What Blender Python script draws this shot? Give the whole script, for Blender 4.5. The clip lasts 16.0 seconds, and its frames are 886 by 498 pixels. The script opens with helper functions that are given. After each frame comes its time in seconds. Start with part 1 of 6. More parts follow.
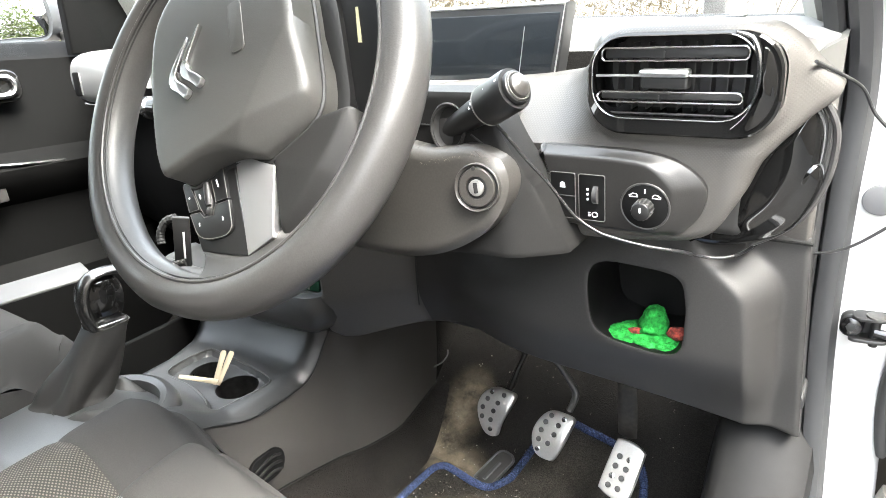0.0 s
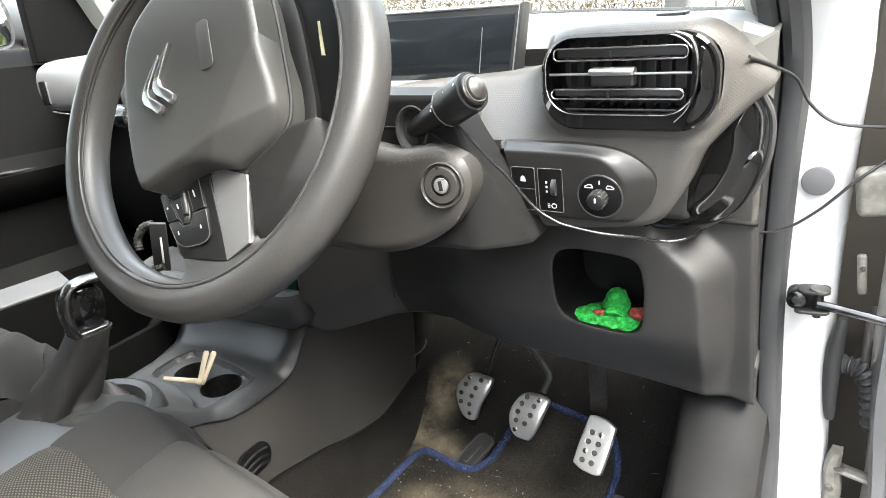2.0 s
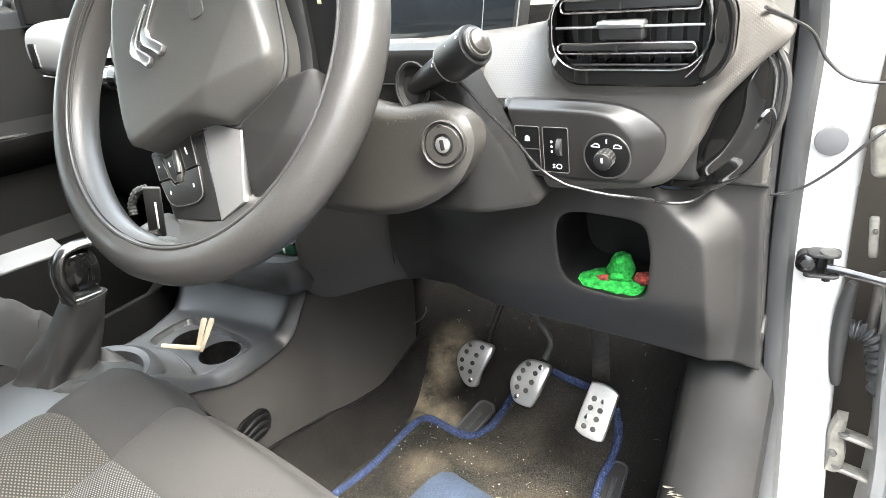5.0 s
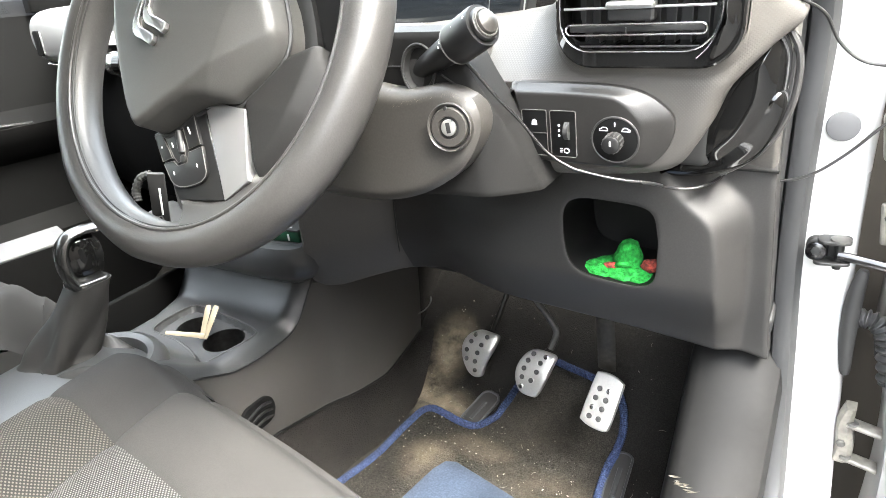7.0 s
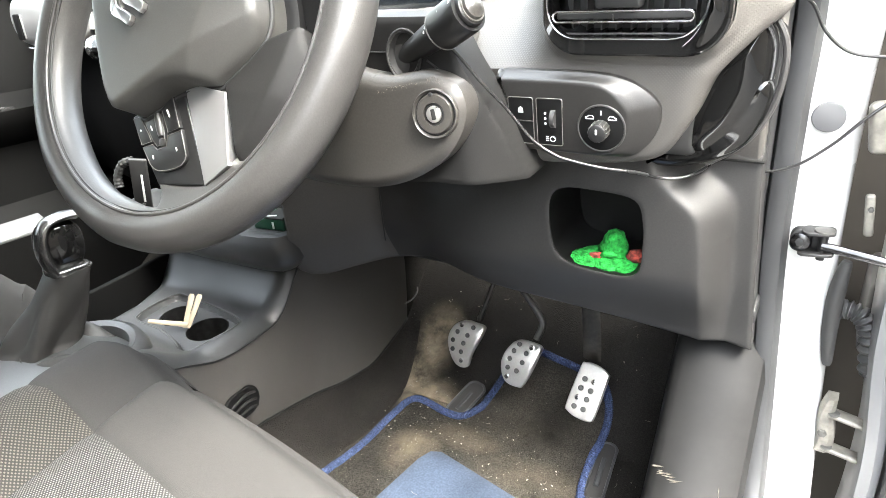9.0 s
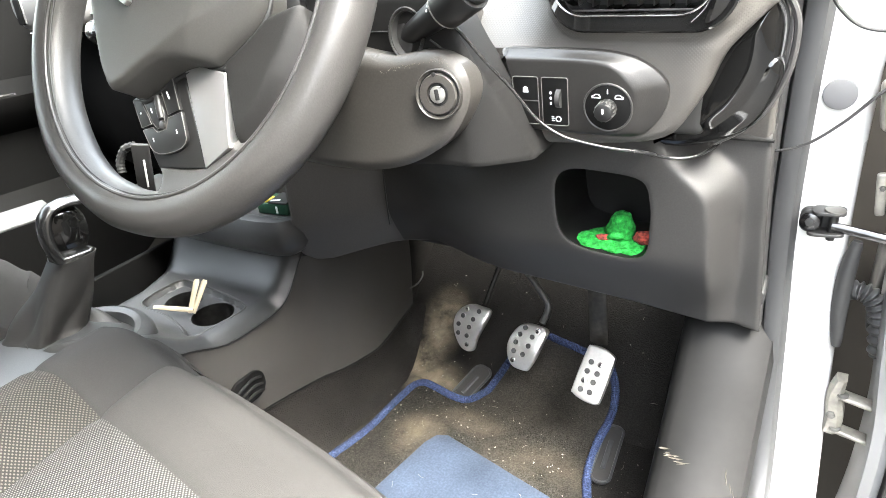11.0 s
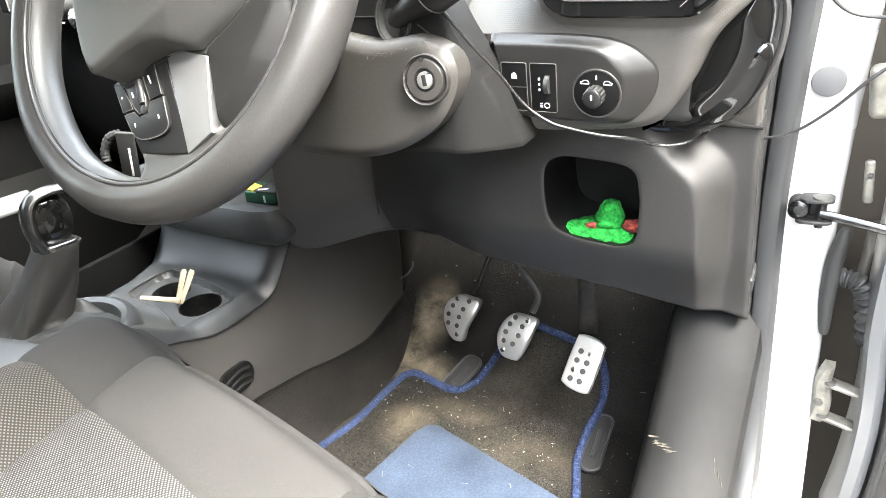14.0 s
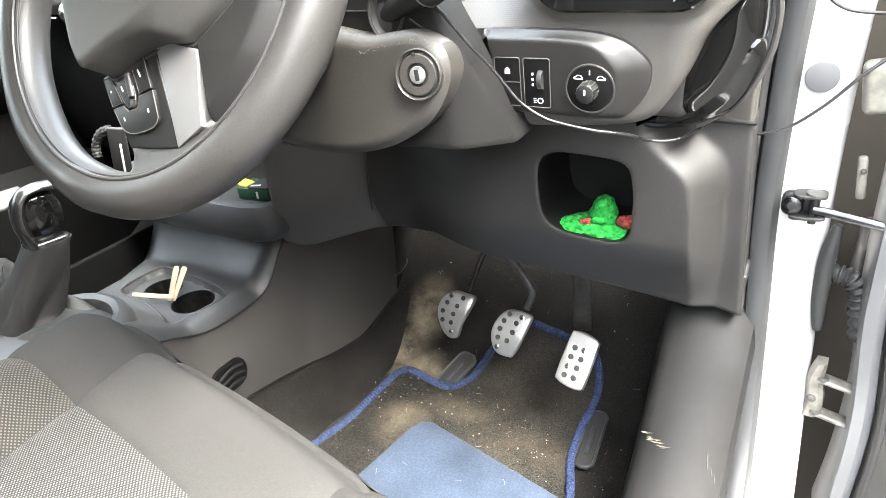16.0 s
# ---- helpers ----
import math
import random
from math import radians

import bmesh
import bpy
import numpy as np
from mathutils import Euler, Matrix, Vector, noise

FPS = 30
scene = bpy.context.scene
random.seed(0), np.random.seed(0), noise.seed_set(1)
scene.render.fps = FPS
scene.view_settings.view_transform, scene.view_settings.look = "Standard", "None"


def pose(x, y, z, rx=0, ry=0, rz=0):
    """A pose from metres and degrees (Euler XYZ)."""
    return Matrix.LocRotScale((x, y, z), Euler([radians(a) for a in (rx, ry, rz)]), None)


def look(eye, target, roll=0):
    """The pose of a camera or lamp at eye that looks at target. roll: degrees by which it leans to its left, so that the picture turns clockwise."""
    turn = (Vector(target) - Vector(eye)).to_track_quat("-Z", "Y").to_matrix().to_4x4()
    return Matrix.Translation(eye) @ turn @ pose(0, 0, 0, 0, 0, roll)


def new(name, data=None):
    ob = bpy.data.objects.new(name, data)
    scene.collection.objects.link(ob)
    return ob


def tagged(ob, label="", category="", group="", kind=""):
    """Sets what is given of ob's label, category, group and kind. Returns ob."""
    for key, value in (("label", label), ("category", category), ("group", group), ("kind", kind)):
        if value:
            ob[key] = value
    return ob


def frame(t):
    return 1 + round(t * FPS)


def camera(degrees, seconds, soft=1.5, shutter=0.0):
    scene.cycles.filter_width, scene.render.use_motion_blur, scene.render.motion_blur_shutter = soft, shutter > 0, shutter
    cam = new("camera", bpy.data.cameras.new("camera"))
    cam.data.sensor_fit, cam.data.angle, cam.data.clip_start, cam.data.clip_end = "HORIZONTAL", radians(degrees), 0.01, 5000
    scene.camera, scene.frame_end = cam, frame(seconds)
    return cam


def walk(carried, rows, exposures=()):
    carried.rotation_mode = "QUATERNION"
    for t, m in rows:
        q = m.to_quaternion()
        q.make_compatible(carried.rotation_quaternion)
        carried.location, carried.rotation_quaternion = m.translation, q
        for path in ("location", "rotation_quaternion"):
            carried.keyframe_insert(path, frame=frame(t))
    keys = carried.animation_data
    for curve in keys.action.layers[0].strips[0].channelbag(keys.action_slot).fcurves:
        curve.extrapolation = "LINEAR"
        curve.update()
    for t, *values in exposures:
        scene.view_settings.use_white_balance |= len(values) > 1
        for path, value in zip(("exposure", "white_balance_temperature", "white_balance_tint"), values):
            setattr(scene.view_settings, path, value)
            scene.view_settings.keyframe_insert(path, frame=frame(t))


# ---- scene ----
cam = camera(69.4, 16.0, soft=0.45)
PATH = [
    (0, (0.787, 0.027, 1.109), (-0.276, 1.56, 0.386), -3.9),
    (0.5, (0.8, 0.02, 1.115), (-0.207, 1.632, 0.489), -3.0),
    (1, (0.815, 0.01, 1.125), (-0.214, 1.613, 0.517), -4.5),
    (1.5, (0.812, 0.0, 1.133), (-0.259, 1.545, 0.449), -6.2),
    (2, (0.811, 0.008, 1.126), (-0.189, 1.564, 0.366), -5.7),
    (2.5, (0.805, 0.004, 1.127), (-0.234, 1.546, 0.39), -6.3),
    (3, (0.804, 0.01, 1.122), (-0.208, 1.559, 0.362), -6.3),
    (3.5, (0.802, 0.012, 1.116), (-0.173, 1.566, 0.32), -5.8),
    (3.7, (0.802, 0.014, 1.118), (-0.196, 1.553, 0.321), -6.4),
    (5.8, (0.801, 0.019, 1.103), (-0.163, 1.537, 0.227), -5.5),
    (6, (0.801, 0.021, 1.101), (-0.159, 1.537, 0.218), -5.5),
    (6.5, (0.799, 0.018, 1.099), (-0.174, 1.531, 0.224), -5.2),
    (7, (0.799, 0.017, 1.1), (-0.197, 1.526, 0.245), -5.8),
    (7.5, (0.802, 0.015, 1.101), (-0.186, 1.534, 0.254), -5.3),
    (8, (0.801, 0.018, 1.097), (-0.173, 1.541, 0.24), -5.0),
    (8.5, (0.8, 0.018, 1.097), (-0.167, 1.539, 0.231), -5.0),
    (9, (0.801, 0.021, 1.094), (-0.162, 1.537, 0.215), -5.0),
    (9.5, (0.799, 0.022, 1.093), (-0.176, 1.527, 0.208), -5.5),
    (10, (0.799, 0.023, 1.091), (-0.176, 1.519, 0.191), -5.6),
    (12.5, (0.799, 0.026, 1.086), (-0.162, 1.511, 0.153), -5.7),
    (13, (0.8, 0.027, 1.083), (-0.153, 1.513, 0.143), -5.6),
    (13.5, (0.8, 0.029, 1.083), (-0.134, 1.526, 0.142), -5.1),
    (14, (0.801, 0.028, 1.083), (-0.144, 1.518, 0.141), -5.5),
    (14.5, (0.801, 0.03, 1.081), (-0.14, 1.518, 0.133), -5.5),
    (15, (0.801, 0.031, 1.08), (-0.138, 1.518, 0.128), -5.5),
    (15.5, (0.802, 0.03, 1.081), (-0.136, 1.521, 0.133), -5.5),
    (16, (0.802, 0.03, 1.08), (-0.129, 1.524, 0.131), -5.3),
]
walk(cam, [(t, look(eye, target, roll)) for t, eye, target, roll in PATH], [(t, s, 6650, 7) for t, s in ((0.0, 5.44), (0.9, 5.03), (1.5, 4.75), (2.2, 5.01), (3.5, 5.23), (6.0, 5.48), (16.0, 5.61))])

# ---- light ----
world = bpy.data.worlds.new("overcast_sky")
scene.world = world
world.use_nodes = True
_wn = world.node_tree.nodes
_sky = _wn.new("ShaderNodeTexSky")
_sky.sky_type, _sky.sun_disc = "NISHITA", False
_sky.sun_elevation, _sky.sun_rotation = radians(56), radians(98)
_sky.air_density, _sky.dust_density, _sky.ozone_density = 1.0, 4.0, 0.8
_grey = _wn.new("ShaderNodeHueSaturation")
_grey.inputs["Saturation"].default_value = 0.35
world.node_tree.links.new(_sky.outputs[0], _grey.inputs["Color"])
world.node_tree.links.new(_grey.outputs[0], _wn["Background"].inputs[0])
_wn["Background"].inputs[1].default_value = 0.11
_sun = bpy.data.lights.new("sun", "SUN")
_sun.energy, _sun.angle, _sun.color = 0.55, radians(40), (1.0, 0.98, 0.95)
_sun_ob = new("sun", _sun)
_sun_ob.matrix_world = look((5.6, -0.8, 8.3), (0, 0, 0))

# ---- materials ----
def mat(name, color, rough=0.5, metal=0.0, vary=0.15, big=6.0, grain=0.0, grain_scale=700.0, spec=0.5, coat=0.0, rough_vary=0.1, fine=0.0, fine_scale=300.0, deep=0.0003):
    m = bpy.data.materials.new(name)
    m.use_nodes = True
    nt = m.node_tree
    b = nt.nodes["Principled BSDF"]
    tc = nt.nodes.new("ShaderNodeTexCoord")
    n1, n2 = nt.nodes.new("ShaderNodeTexNoise"), nt.nodes.new("ShaderNodeTexNoise")
    n1.inputs["Scale"].default_value, n1.inputs["Detail"].default_value = big, 5
    n2.inputs["Scale"].default_value, n2.inputs["Detail"].default_value = grain_scale, 2
    nt.links.new(tc.outputs["Object"], n1.inputs["Vector"])
    nt.links.new(tc.outputs["Object"], n2.inputs["Vector"])
    ramp = nt.nodes.new("ShaderNodeMapRange")
    ramp.inputs["From Min"].default_value, ramp.inputs["From Max"].default_value = 0.3, 0.7
    ramp.inputs["To Min"].default_value, ramp.inputs["To Max"].default_value = 1 - vary, 1 + vary
    nt.links.new(n1.outputs["Fac"], ramp.inputs["Value"])
    mul = nt.nodes.new("ShaderNodeVectorMath")
    mul.operation = "SCALE"
    mul.inputs[0].default_value = color
    nt.links.new(ramp.outputs[0], mul.inputs["Scale"])
    colour = mul.outputs[0]
    if fine:
        n3, r3, m3 = nt.nodes.new("ShaderNodeTexNoise"), nt.nodes.new("ShaderNodeMapRange"), nt.nodes.new("ShaderNodeVectorMath")
        n3.inputs["Scale"].default_value, n3.inputs["Detail"].default_value = fine_scale, 3
        nt.links.new(tc.outputs["Object"], n3.inputs["Vector"])
        r3.inputs["From Min"].default_value, r3.inputs["From Max"].default_value = 0.38, 0.66
        r3.inputs["To Min"].default_value, r3.inputs["To Max"].default_value = 1 - 0.75 * fine, 1 + 1.6 * fine
        nt.links.new(n3.outputs["Fac"], r3.inputs["Value"])
        m3.operation = "SCALE"
        nt.links.new(colour, m3.inputs[0])
        nt.links.new(r3.outputs[0], m3.inputs["Scale"])
        colour = m3.outputs[0]
    nt.links.new(colour, b.inputs["Base Color"])
    rr = nt.nodes.new("ShaderNodeMapRange")
    rr.inputs["From Min"].default_value, rr.inputs["From Max"].default_value = 0.3, 0.7
    rr.inputs["To Min"].default_value, rr.inputs["To Max"].default_value = max(0.02, rough - rough_vary), min(1, rough + rough_vary)
    nt.links.new(n1.outputs["Fac"], rr.inputs["Value"])
    nt.links.new(rr.outputs[0], b.inputs["Roughness"])
    b.inputs["Metallic"].default_value = metal
    b.inputs["Specular IOR Level"].default_value = spec
    b.inputs["Coat Weight"].default_value = coat
    if grain:
        bump = nt.nodes.new("ShaderNodeBump")
        bump.inputs["Strength"].default_value, bump.inputs["Distance"].default_value = grain, deep
        nt.links.new(n2.outputs["Fac"], bump.inputs["Height"])
        nt.links.new(bump.outputs[0], b.inputs["Normal"])
    return m


def dots(m, pitch, light, mix=1.0, bump=0.5, plane="xy", low=0.15, high=0.55):
    """Small raised dots in a staggered weave over a material."""
    nt = m.node_tree
    b = nt.nodes["Principled BSDF"]
    tc = next(n for n in nt.nodes if n.type == "TEX_COORD")
    sep = nt.nodes.new("ShaderNodeSeparateXYZ")
    nt.links.new(tc.outputs["Object"], sep.inputs[0])
    waves = []
    for axis in plane:
        k = nt.nodes.new("ShaderNodeMath")
        k.operation = "MULTIPLY"
        k.inputs[1].default_value = math.pi / pitch
        nt.links.new(sep.outputs["xyz".index(axis)], k.inputs[0])
        s = nt.nodes.new("ShaderNodeMath")
        s.operation = "SINE"
        nt.links.new(k.outputs[0], s.inputs[0])
        waves.append(s)
    p = nt.nodes.new("ShaderNodeMath")
    p.operation = "MULTIPLY"
    nt.links.new(waves[0].outputs[0], p.inputs[0])
    nt.links.new(waves[1].outputs[0], p.inputs[1])
    r = nt.nodes.new("ShaderNodeMapRange")
    r.interpolation_type = "SMOOTHSTEP"
    r.inputs["From Min"].default_value, r.inputs["From Max"].default_value = low, high
    nt.links.new(p.outputs[0], r.inputs["Value"])
    old = b.inputs["Base Color"].links[0].from_socket
    mx = nt.nodes.new("ShaderNodeMix")
    mx.data_type = "RGBA"
    mx.inputs["B"].default_value = (*light, 1)
    sc = nt.nodes.new("ShaderNodeMath")
    sc.operation = "MULTIPLY"
    sc.inputs[1].default_value = mix
    nt.links.new(r.outputs[0], sc.inputs[0])
    nt.links.new(sc.outputs[0], mx.inputs["Factor"])
    nt.links.new(old, mx.inputs["A"])
    nt.links.new(mx.outputs["Result"], b.inputs["Base Color"])
    bp = nt.nodes.new("ShaderNodeBump")
    bp.inputs["Strength"].default_value, bp.inputs["Distance"].default_value = bump, 0.0008
    nt.links.new(r.outputs[0], bp.inputs["Height"])
    nt.links.new(bp.outputs[0], b.inputs["Normal"])
    return m


def glass(name, gloss=0.05, tint=(0.93, 0.96, 0.95)):
    m = bpy.data.materials.new(name)
    m.use_nodes = True
    nt = m.node_tree
    clear, shine, mix = nt.nodes.new("ShaderNodeBsdfTransparent"), nt.nodes.new("ShaderNodeBsdfGlossy"), nt.nodes.new("ShaderNodeMixShader")
    clear.inputs[0].default_value = (*tint, 1)
    shine.inputs["Roughness"].default_value = 0.02
    mix.inputs[0].default_value = gloss
    nt.links.new(clear.outputs[0], mix.inputs[1])
    nt.links.new(shine.outputs[0], mix.inputs[2])
    nt.links.new(mix.outputs[0], nt.nodes["Material Output"].inputs[0])
    return m


M_PAD = mat("dash_pad_grey", (0.23, 0.227, 0.217), 0.55, grain=0.5, grain_scale=900)
M_POD = dots(mat("embossed_grey_plastic", (0.045, 0.042, 0.0383), 0.5), 0.0015, (0.064, 0.0596, 0.0535), 0.22, 0.28, "xz")
M_HUB = mat("smooth_grey_plastic", (0.036, 0.0355, 0.033), 0.43, grain=0.2, grain_scale=1300, fine=0.06, fine_scale=900)
M_TRIM = mat("grey_brown_plastic", (0.040, 0.0375, 0.0342), 0.42, grain=0.3, grain_scale=1100, fine=0.10, fine_scale=500)
M_DARK = mat("charcoal_plastic", (0.0193, 0.0187, 0.0182), 0.52, grain=0.3, grain_scale=1000, fine=0.10, fine_scale=700, spec=0.35)
M_MID = mat("dark_grey_plastic", (0.027, 0.0262, 0.0255), 0.40, grain=0.25, grain_scale=1000, fine=0.08, fine_scale=700)
M_GLOSS = mat("piano_black", (0.005, 0.005, 0.005), 0.05, spec=0.5, rough_vary=0.02)
M_LENS = mat("black_lens", (0.004, 0.004, 0.004), 0.03, spec=0.5, rough_vary=0.015)
M_PANEL = mat("dark_brown_grey_plastic", (0.0095, 0.0089, 0.0082), 0.42, grain=0.3, grain_scale=1100, fine=0.10, fine_scale=500)
M_BLACK = mat("matt_black", (0.012, 0.012, 0.012), 0.55)
M_LEATHER = mat("wheel_leather", (0.030, 0.029, 0.028), 0.40, grain=0.38, grain_scale=900, fine=0.12, fine_scale=700)
M_CHROME = mat("satin_chrome", (0.62, 0.62, 0.62), 0.22, 1.0, 0.05)
M_BARREL = mat("pale_zinc", (0.40, 0.395, 0.38), 0.35, 0.75, 0.15, 90)
M_SATINGREY = mat("grey_moulding", (0.09, 0.087, 0.08), 0.5)
M_SATIN = mat("satin_silver", (0.42, 0.42, 0.42), 0.38, 0.85, 0.05)
M_ALU = mat("brushed_alloy", (0.45, 0.445, 0.425), 0.34, 0.75, 0.03, 25, rough_vary=0.03, fine=0.03, fine_scale=350)
M_ARM = mat("dusty_black_steel", (0.014, 0.0125, 0.0105), 0.5, 0.2, 0.6, 45, fine=0.4, fine_scale=160)
M_RUBBER = mat("black_rubber", (0.02, 0.02, 0.02), 0.65)
M_LIP = mat("dark_seal_lip", (0.022, 0.022, 0.022), 0.6, grain=0.3)
M_SILL = mat("scuffed_grey_plastic", (0.0054, 0.0053, 0.0051), 0.6, grain=0.15, grain_scale=900, vary=0.25, big=8, fine=0.15, fine_scale=90, spec=0.18)
M_CUP = mat("black_cup_liner", (0.006, 0.006, 0.006), 0.3, fine=0.9, fine_scale=120)
M_TUNNEL = mat("brown_black_plastic", (0.052, 0.049, 0.0455), 0.5, grain=0.3, grain_scale=1000, fine=0.10, fine_scale=700)
M_CONSOLE = mat("grey_console_plastic", (0.034, 0.0352, 0.0365), 0.40, grain=0.25, grain_scale=1000, fine=0.08, fine_scale=700)
M_SIDECARPET = mat("black_side_carpet", (0.0125, 0.0115, 0.0105), 0.97, grain=1.0, grain_scale=420, spec=0.1, vary=0.5, big=8, fine=0.5, fine_scale=500, deep=0.002)
M_STALK = mat("black_satin_plastic", (0.008, 0.008, 0.008), 0.45)
M_SPOKE = mat("deep_black_plastic", (0.0045, 0.0045, 0.0045), 0.5, spec=0.15)
# darker than black plastic: the shade of the car's far side is in the colour
M_DOOR = mat("shaded_black_trim", (0.0018, 0.0018, 0.0018), 0.75, grain=0.2, spec=0.06)
M_CHAR = mat("matt_charcoal_plastic", (0.0085, 0.0083, 0.008), 0.6, grain=0.3, grain_scale=1000, spec=0.3, fine=0.10, fine_scale=700)
M_SEAL = mat("grey_rubber_seal", (0.031, 0.0316, 0.0325), 0.5, grain=0.2, vary=0.1, big=12)
M_WHITE = mat("white_car_paint", (0.52, 0.52, 0.513), 0.25, coat=0.5, vary=0.05, rough_vary=0.05)
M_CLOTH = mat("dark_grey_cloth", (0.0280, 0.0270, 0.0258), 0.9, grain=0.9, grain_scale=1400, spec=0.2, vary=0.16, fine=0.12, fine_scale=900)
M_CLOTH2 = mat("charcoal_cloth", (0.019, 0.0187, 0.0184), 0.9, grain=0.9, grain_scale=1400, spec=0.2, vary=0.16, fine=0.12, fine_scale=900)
M_WEAVE = dots(mat("dotted_weave", (0.021, 0.0205, 0.02), 0.9, spec=0.2), 0.0018, (0.112, 0.109, 0.105), 0.9, 0.6, "xy")
M_WEAVE2 = dots(mat("brown_weave", (0.018, 0.0172, 0.016), 0.9, spec=0.2), 0.0019, (0.075, 0.069, 0.061), 0.8, 0.6, "xy")
def dirty(m, dirt, patches, scale=14.0):
    """Trodden-in dirt on a carpet: soft-edged patches of (x, y, z, half-widths in x, y, z, strength), broken up by noise."""
    nt = m.node_tree
    b = nt.nodes["Principled BSDF"]
    tc = next(n for n in nt.nodes if n.type == "TEX_COORD")
    total = None
    for x, y, z, rx, ry, rz, k in patches:
        off, size, far, fade = nt.nodes.new("ShaderNodeVectorMath"), nt.nodes.new("ShaderNodeVectorMath"), nt.nodes.new("ShaderNodeVectorMath"), nt.nodes.new("ShaderNodeMapRange")
        off.operation, size.operation, far.operation, fade.interpolation_type = "SUBTRACT", "DIVIDE", "LENGTH", "SMOOTHSTEP"
        off.inputs[1].default_value, size.inputs[1].default_value = (x, y, z), (rx, ry, rz)
        nt.links.new(tc.outputs["Object"], off.inputs[0])
        nt.links.new(off.outputs[0], size.inputs[0])
        nt.links.new(size.outputs[0], far.inputs[0])
        nt.links.new(far.outputs["Value"], fade.inputs["Value"])
        fade.inputs["From Min"].default_value, fade.inputs["From Max"].default_value = 0.15, 1.1
        fade.inputs["To Min"].default_value, fade.inputs["To Max"].default_value = k, 0.0
        if total is None:
            total = fade.outputs[0]
        else:
            add = nt.nodes.new("ShaderNodeMath")
            add.operation = "MAXIMUM"
            nt.links.new(total, add.inputs[0])
            nt.links.new(fade.outputs[0], add.inputs[1])
            total = add.outputs[0]
    rough, ramp, mul, mix = nt.nodes.new("ShaderNodeTexNoise"), nt.nodes.new("ShaderNodeMapRange"), nt.nodes.new("ShaderNodeMath"), nt.nodes.new("ShaderNodeMix")
    rough.inputs["Scale"].default_value, rough.inputs["Detail"].default_value, rough.inputs["Roughness"].default_value = scale, 9, 0.72
    nt.links.new(tc.outputs["Object"], rough.inputs["Vector"])
    ramp.inputs["From Min"].default_value, ramp.inputs["From Max"].default_value = 0.30, 0.62
    nt.links.new(rough.outputs["Fac"], ramp.inputs["Value"])
    mul.operation, mix.data_type = "MULTIPLY", "RGBA"
    nt.links.new(total, mul.inputs[0])
    nt.links.new(ramp.outputs[0], mul.inputs[1])
    nt.links.new(mul.outputs[0], mix.inputs["Factor"])
    nt.links.new(b.inputs["Base Color"].links[0].from_socket, mix.inputs["A"])
    mix.inputs["B"].default_value = (*dirt, 1)
    nt.links.new(mix.outputs["Result"], b.inputs["Base Color"])
    return m


DIRT = (0.15, 0.124, 0.088)
M_CARPET = dirty(mat("dusty_carpet", (0.0095, 0.0088, 0.0079), 0.97, grain=1.0, grain_scale=420, spec=0.1, vary=0.35, big=9, fine=0.5, fine_scale=520, deep=0.0012), (0.21, 0.176, 0.125),
                 [(0.215, 0.885, 0.385, 0.062, 0.10, 0.085, 1.0), (0.20, 0.83, 0.345, 0.055, 0.06, 0.06, 1.0), (0.25, 0.79, 0.34, 0.08, 0.05, 0.08, 0.8), (0.24, 0.60, 0.33, 0.14, 0.20, 0.1, 0.16)])
M_MAT = dirty(mat("dusty_floor_mat", (0.0165, 0.0152, 0.0132), 0.97, grain=1.0, grain_scale=420, spec=0.1, vary=0.35, big=10, fine=0.7, fine_scale=480, deep=0.002), DIRT,
              [(0.295, 0.665, 0.335, 0.06, 0.065, 0.1, 0.55), (0.365, 0.725, 0.335, 0.08, 0.035, 0.1, 0.42), (0.50, 0.685, 0.335, 0.13, 0.06, 0.1, 0.22), (0.44, 0.80, 0.335, 0.16, 0.12, 0.2, 0.06)])
M_BLUE = mat("blue_piping", (0.027, 0.038, 0.080), 0.9, grain=1.0, grain_scale=420, spec=0.1, fine=0.5, fine_scale=420, deep=0.0015)
M_SUEDE = mat("blue_heel_pad", (0.034, 0.045, 0.066), 0.92, grain=0.6, grain_scale=400, spec=0.1, vary=0.28, big=11, fine=0.12, fine_scale=300, deep=0.0008)
M_GREEN = mat("green_plush", (0.013, 0.155, 0.026), 0.95, grain=1.0, grain_scale=300, spec=0.1, vary=0.35, big=60, fine=0.35, fine_scale=160, deep=0.002)
M_RED = mat("red_felt", (0.16, 0.022, 0.014), 0.9, grain=0.8, grain_scale=300, vary=0.5, big=60, fine=0.7, fine_scale=220)
M_WOOD = mat("pale_wood", (0.30, 0.25, 0.175), 0.6, vary=0.12, big=60)
M_FOLDER = mat("grey_white_card", (0.048, 0.048, 0.05), 0.7, vary=0.08)
M_SKIN = mat("soft_gaiter", (0.020, 0.0195, 0.019), 0.62, grain=0.5, grain_scale=900, spec=0.35)
M_SKIRT = mat("grey_gaiter_cloth", (0.026, 0.0255, 0.0245), 0.6, grain=0.5, grain_scale=900, spec=0.35)
M_FRAME = mat("smoked_metal", (0.13, 0.13, 0.13), 0.32, 0.9, 0.05)
M_SCREEN = mat("dark_screen", (0.01, 0.012, 0.014), 0.12, coat=0.2, rough_vary=0.03)
M_GLASS = glass("clear_glass")
M_MIRROR = mat("mirror_glass", (0.85, 0.87, 0.88), 0.02, 1.0, 0.0, rough_vary=0.0)
M_PODSILVER = mat("silver_grey_plastic", (0.1, 0.1, 0.099), 0.35)
M_ICON = mat("white_marking", (0.7, 0.7, 0.7), 0.6, vary=0.02)
M_GROUND = mat("grey_gravel", (0.1, 0.096, 0.09), 0.9, grain=1.0, grain_scale=60, vary=0.3, big=3)
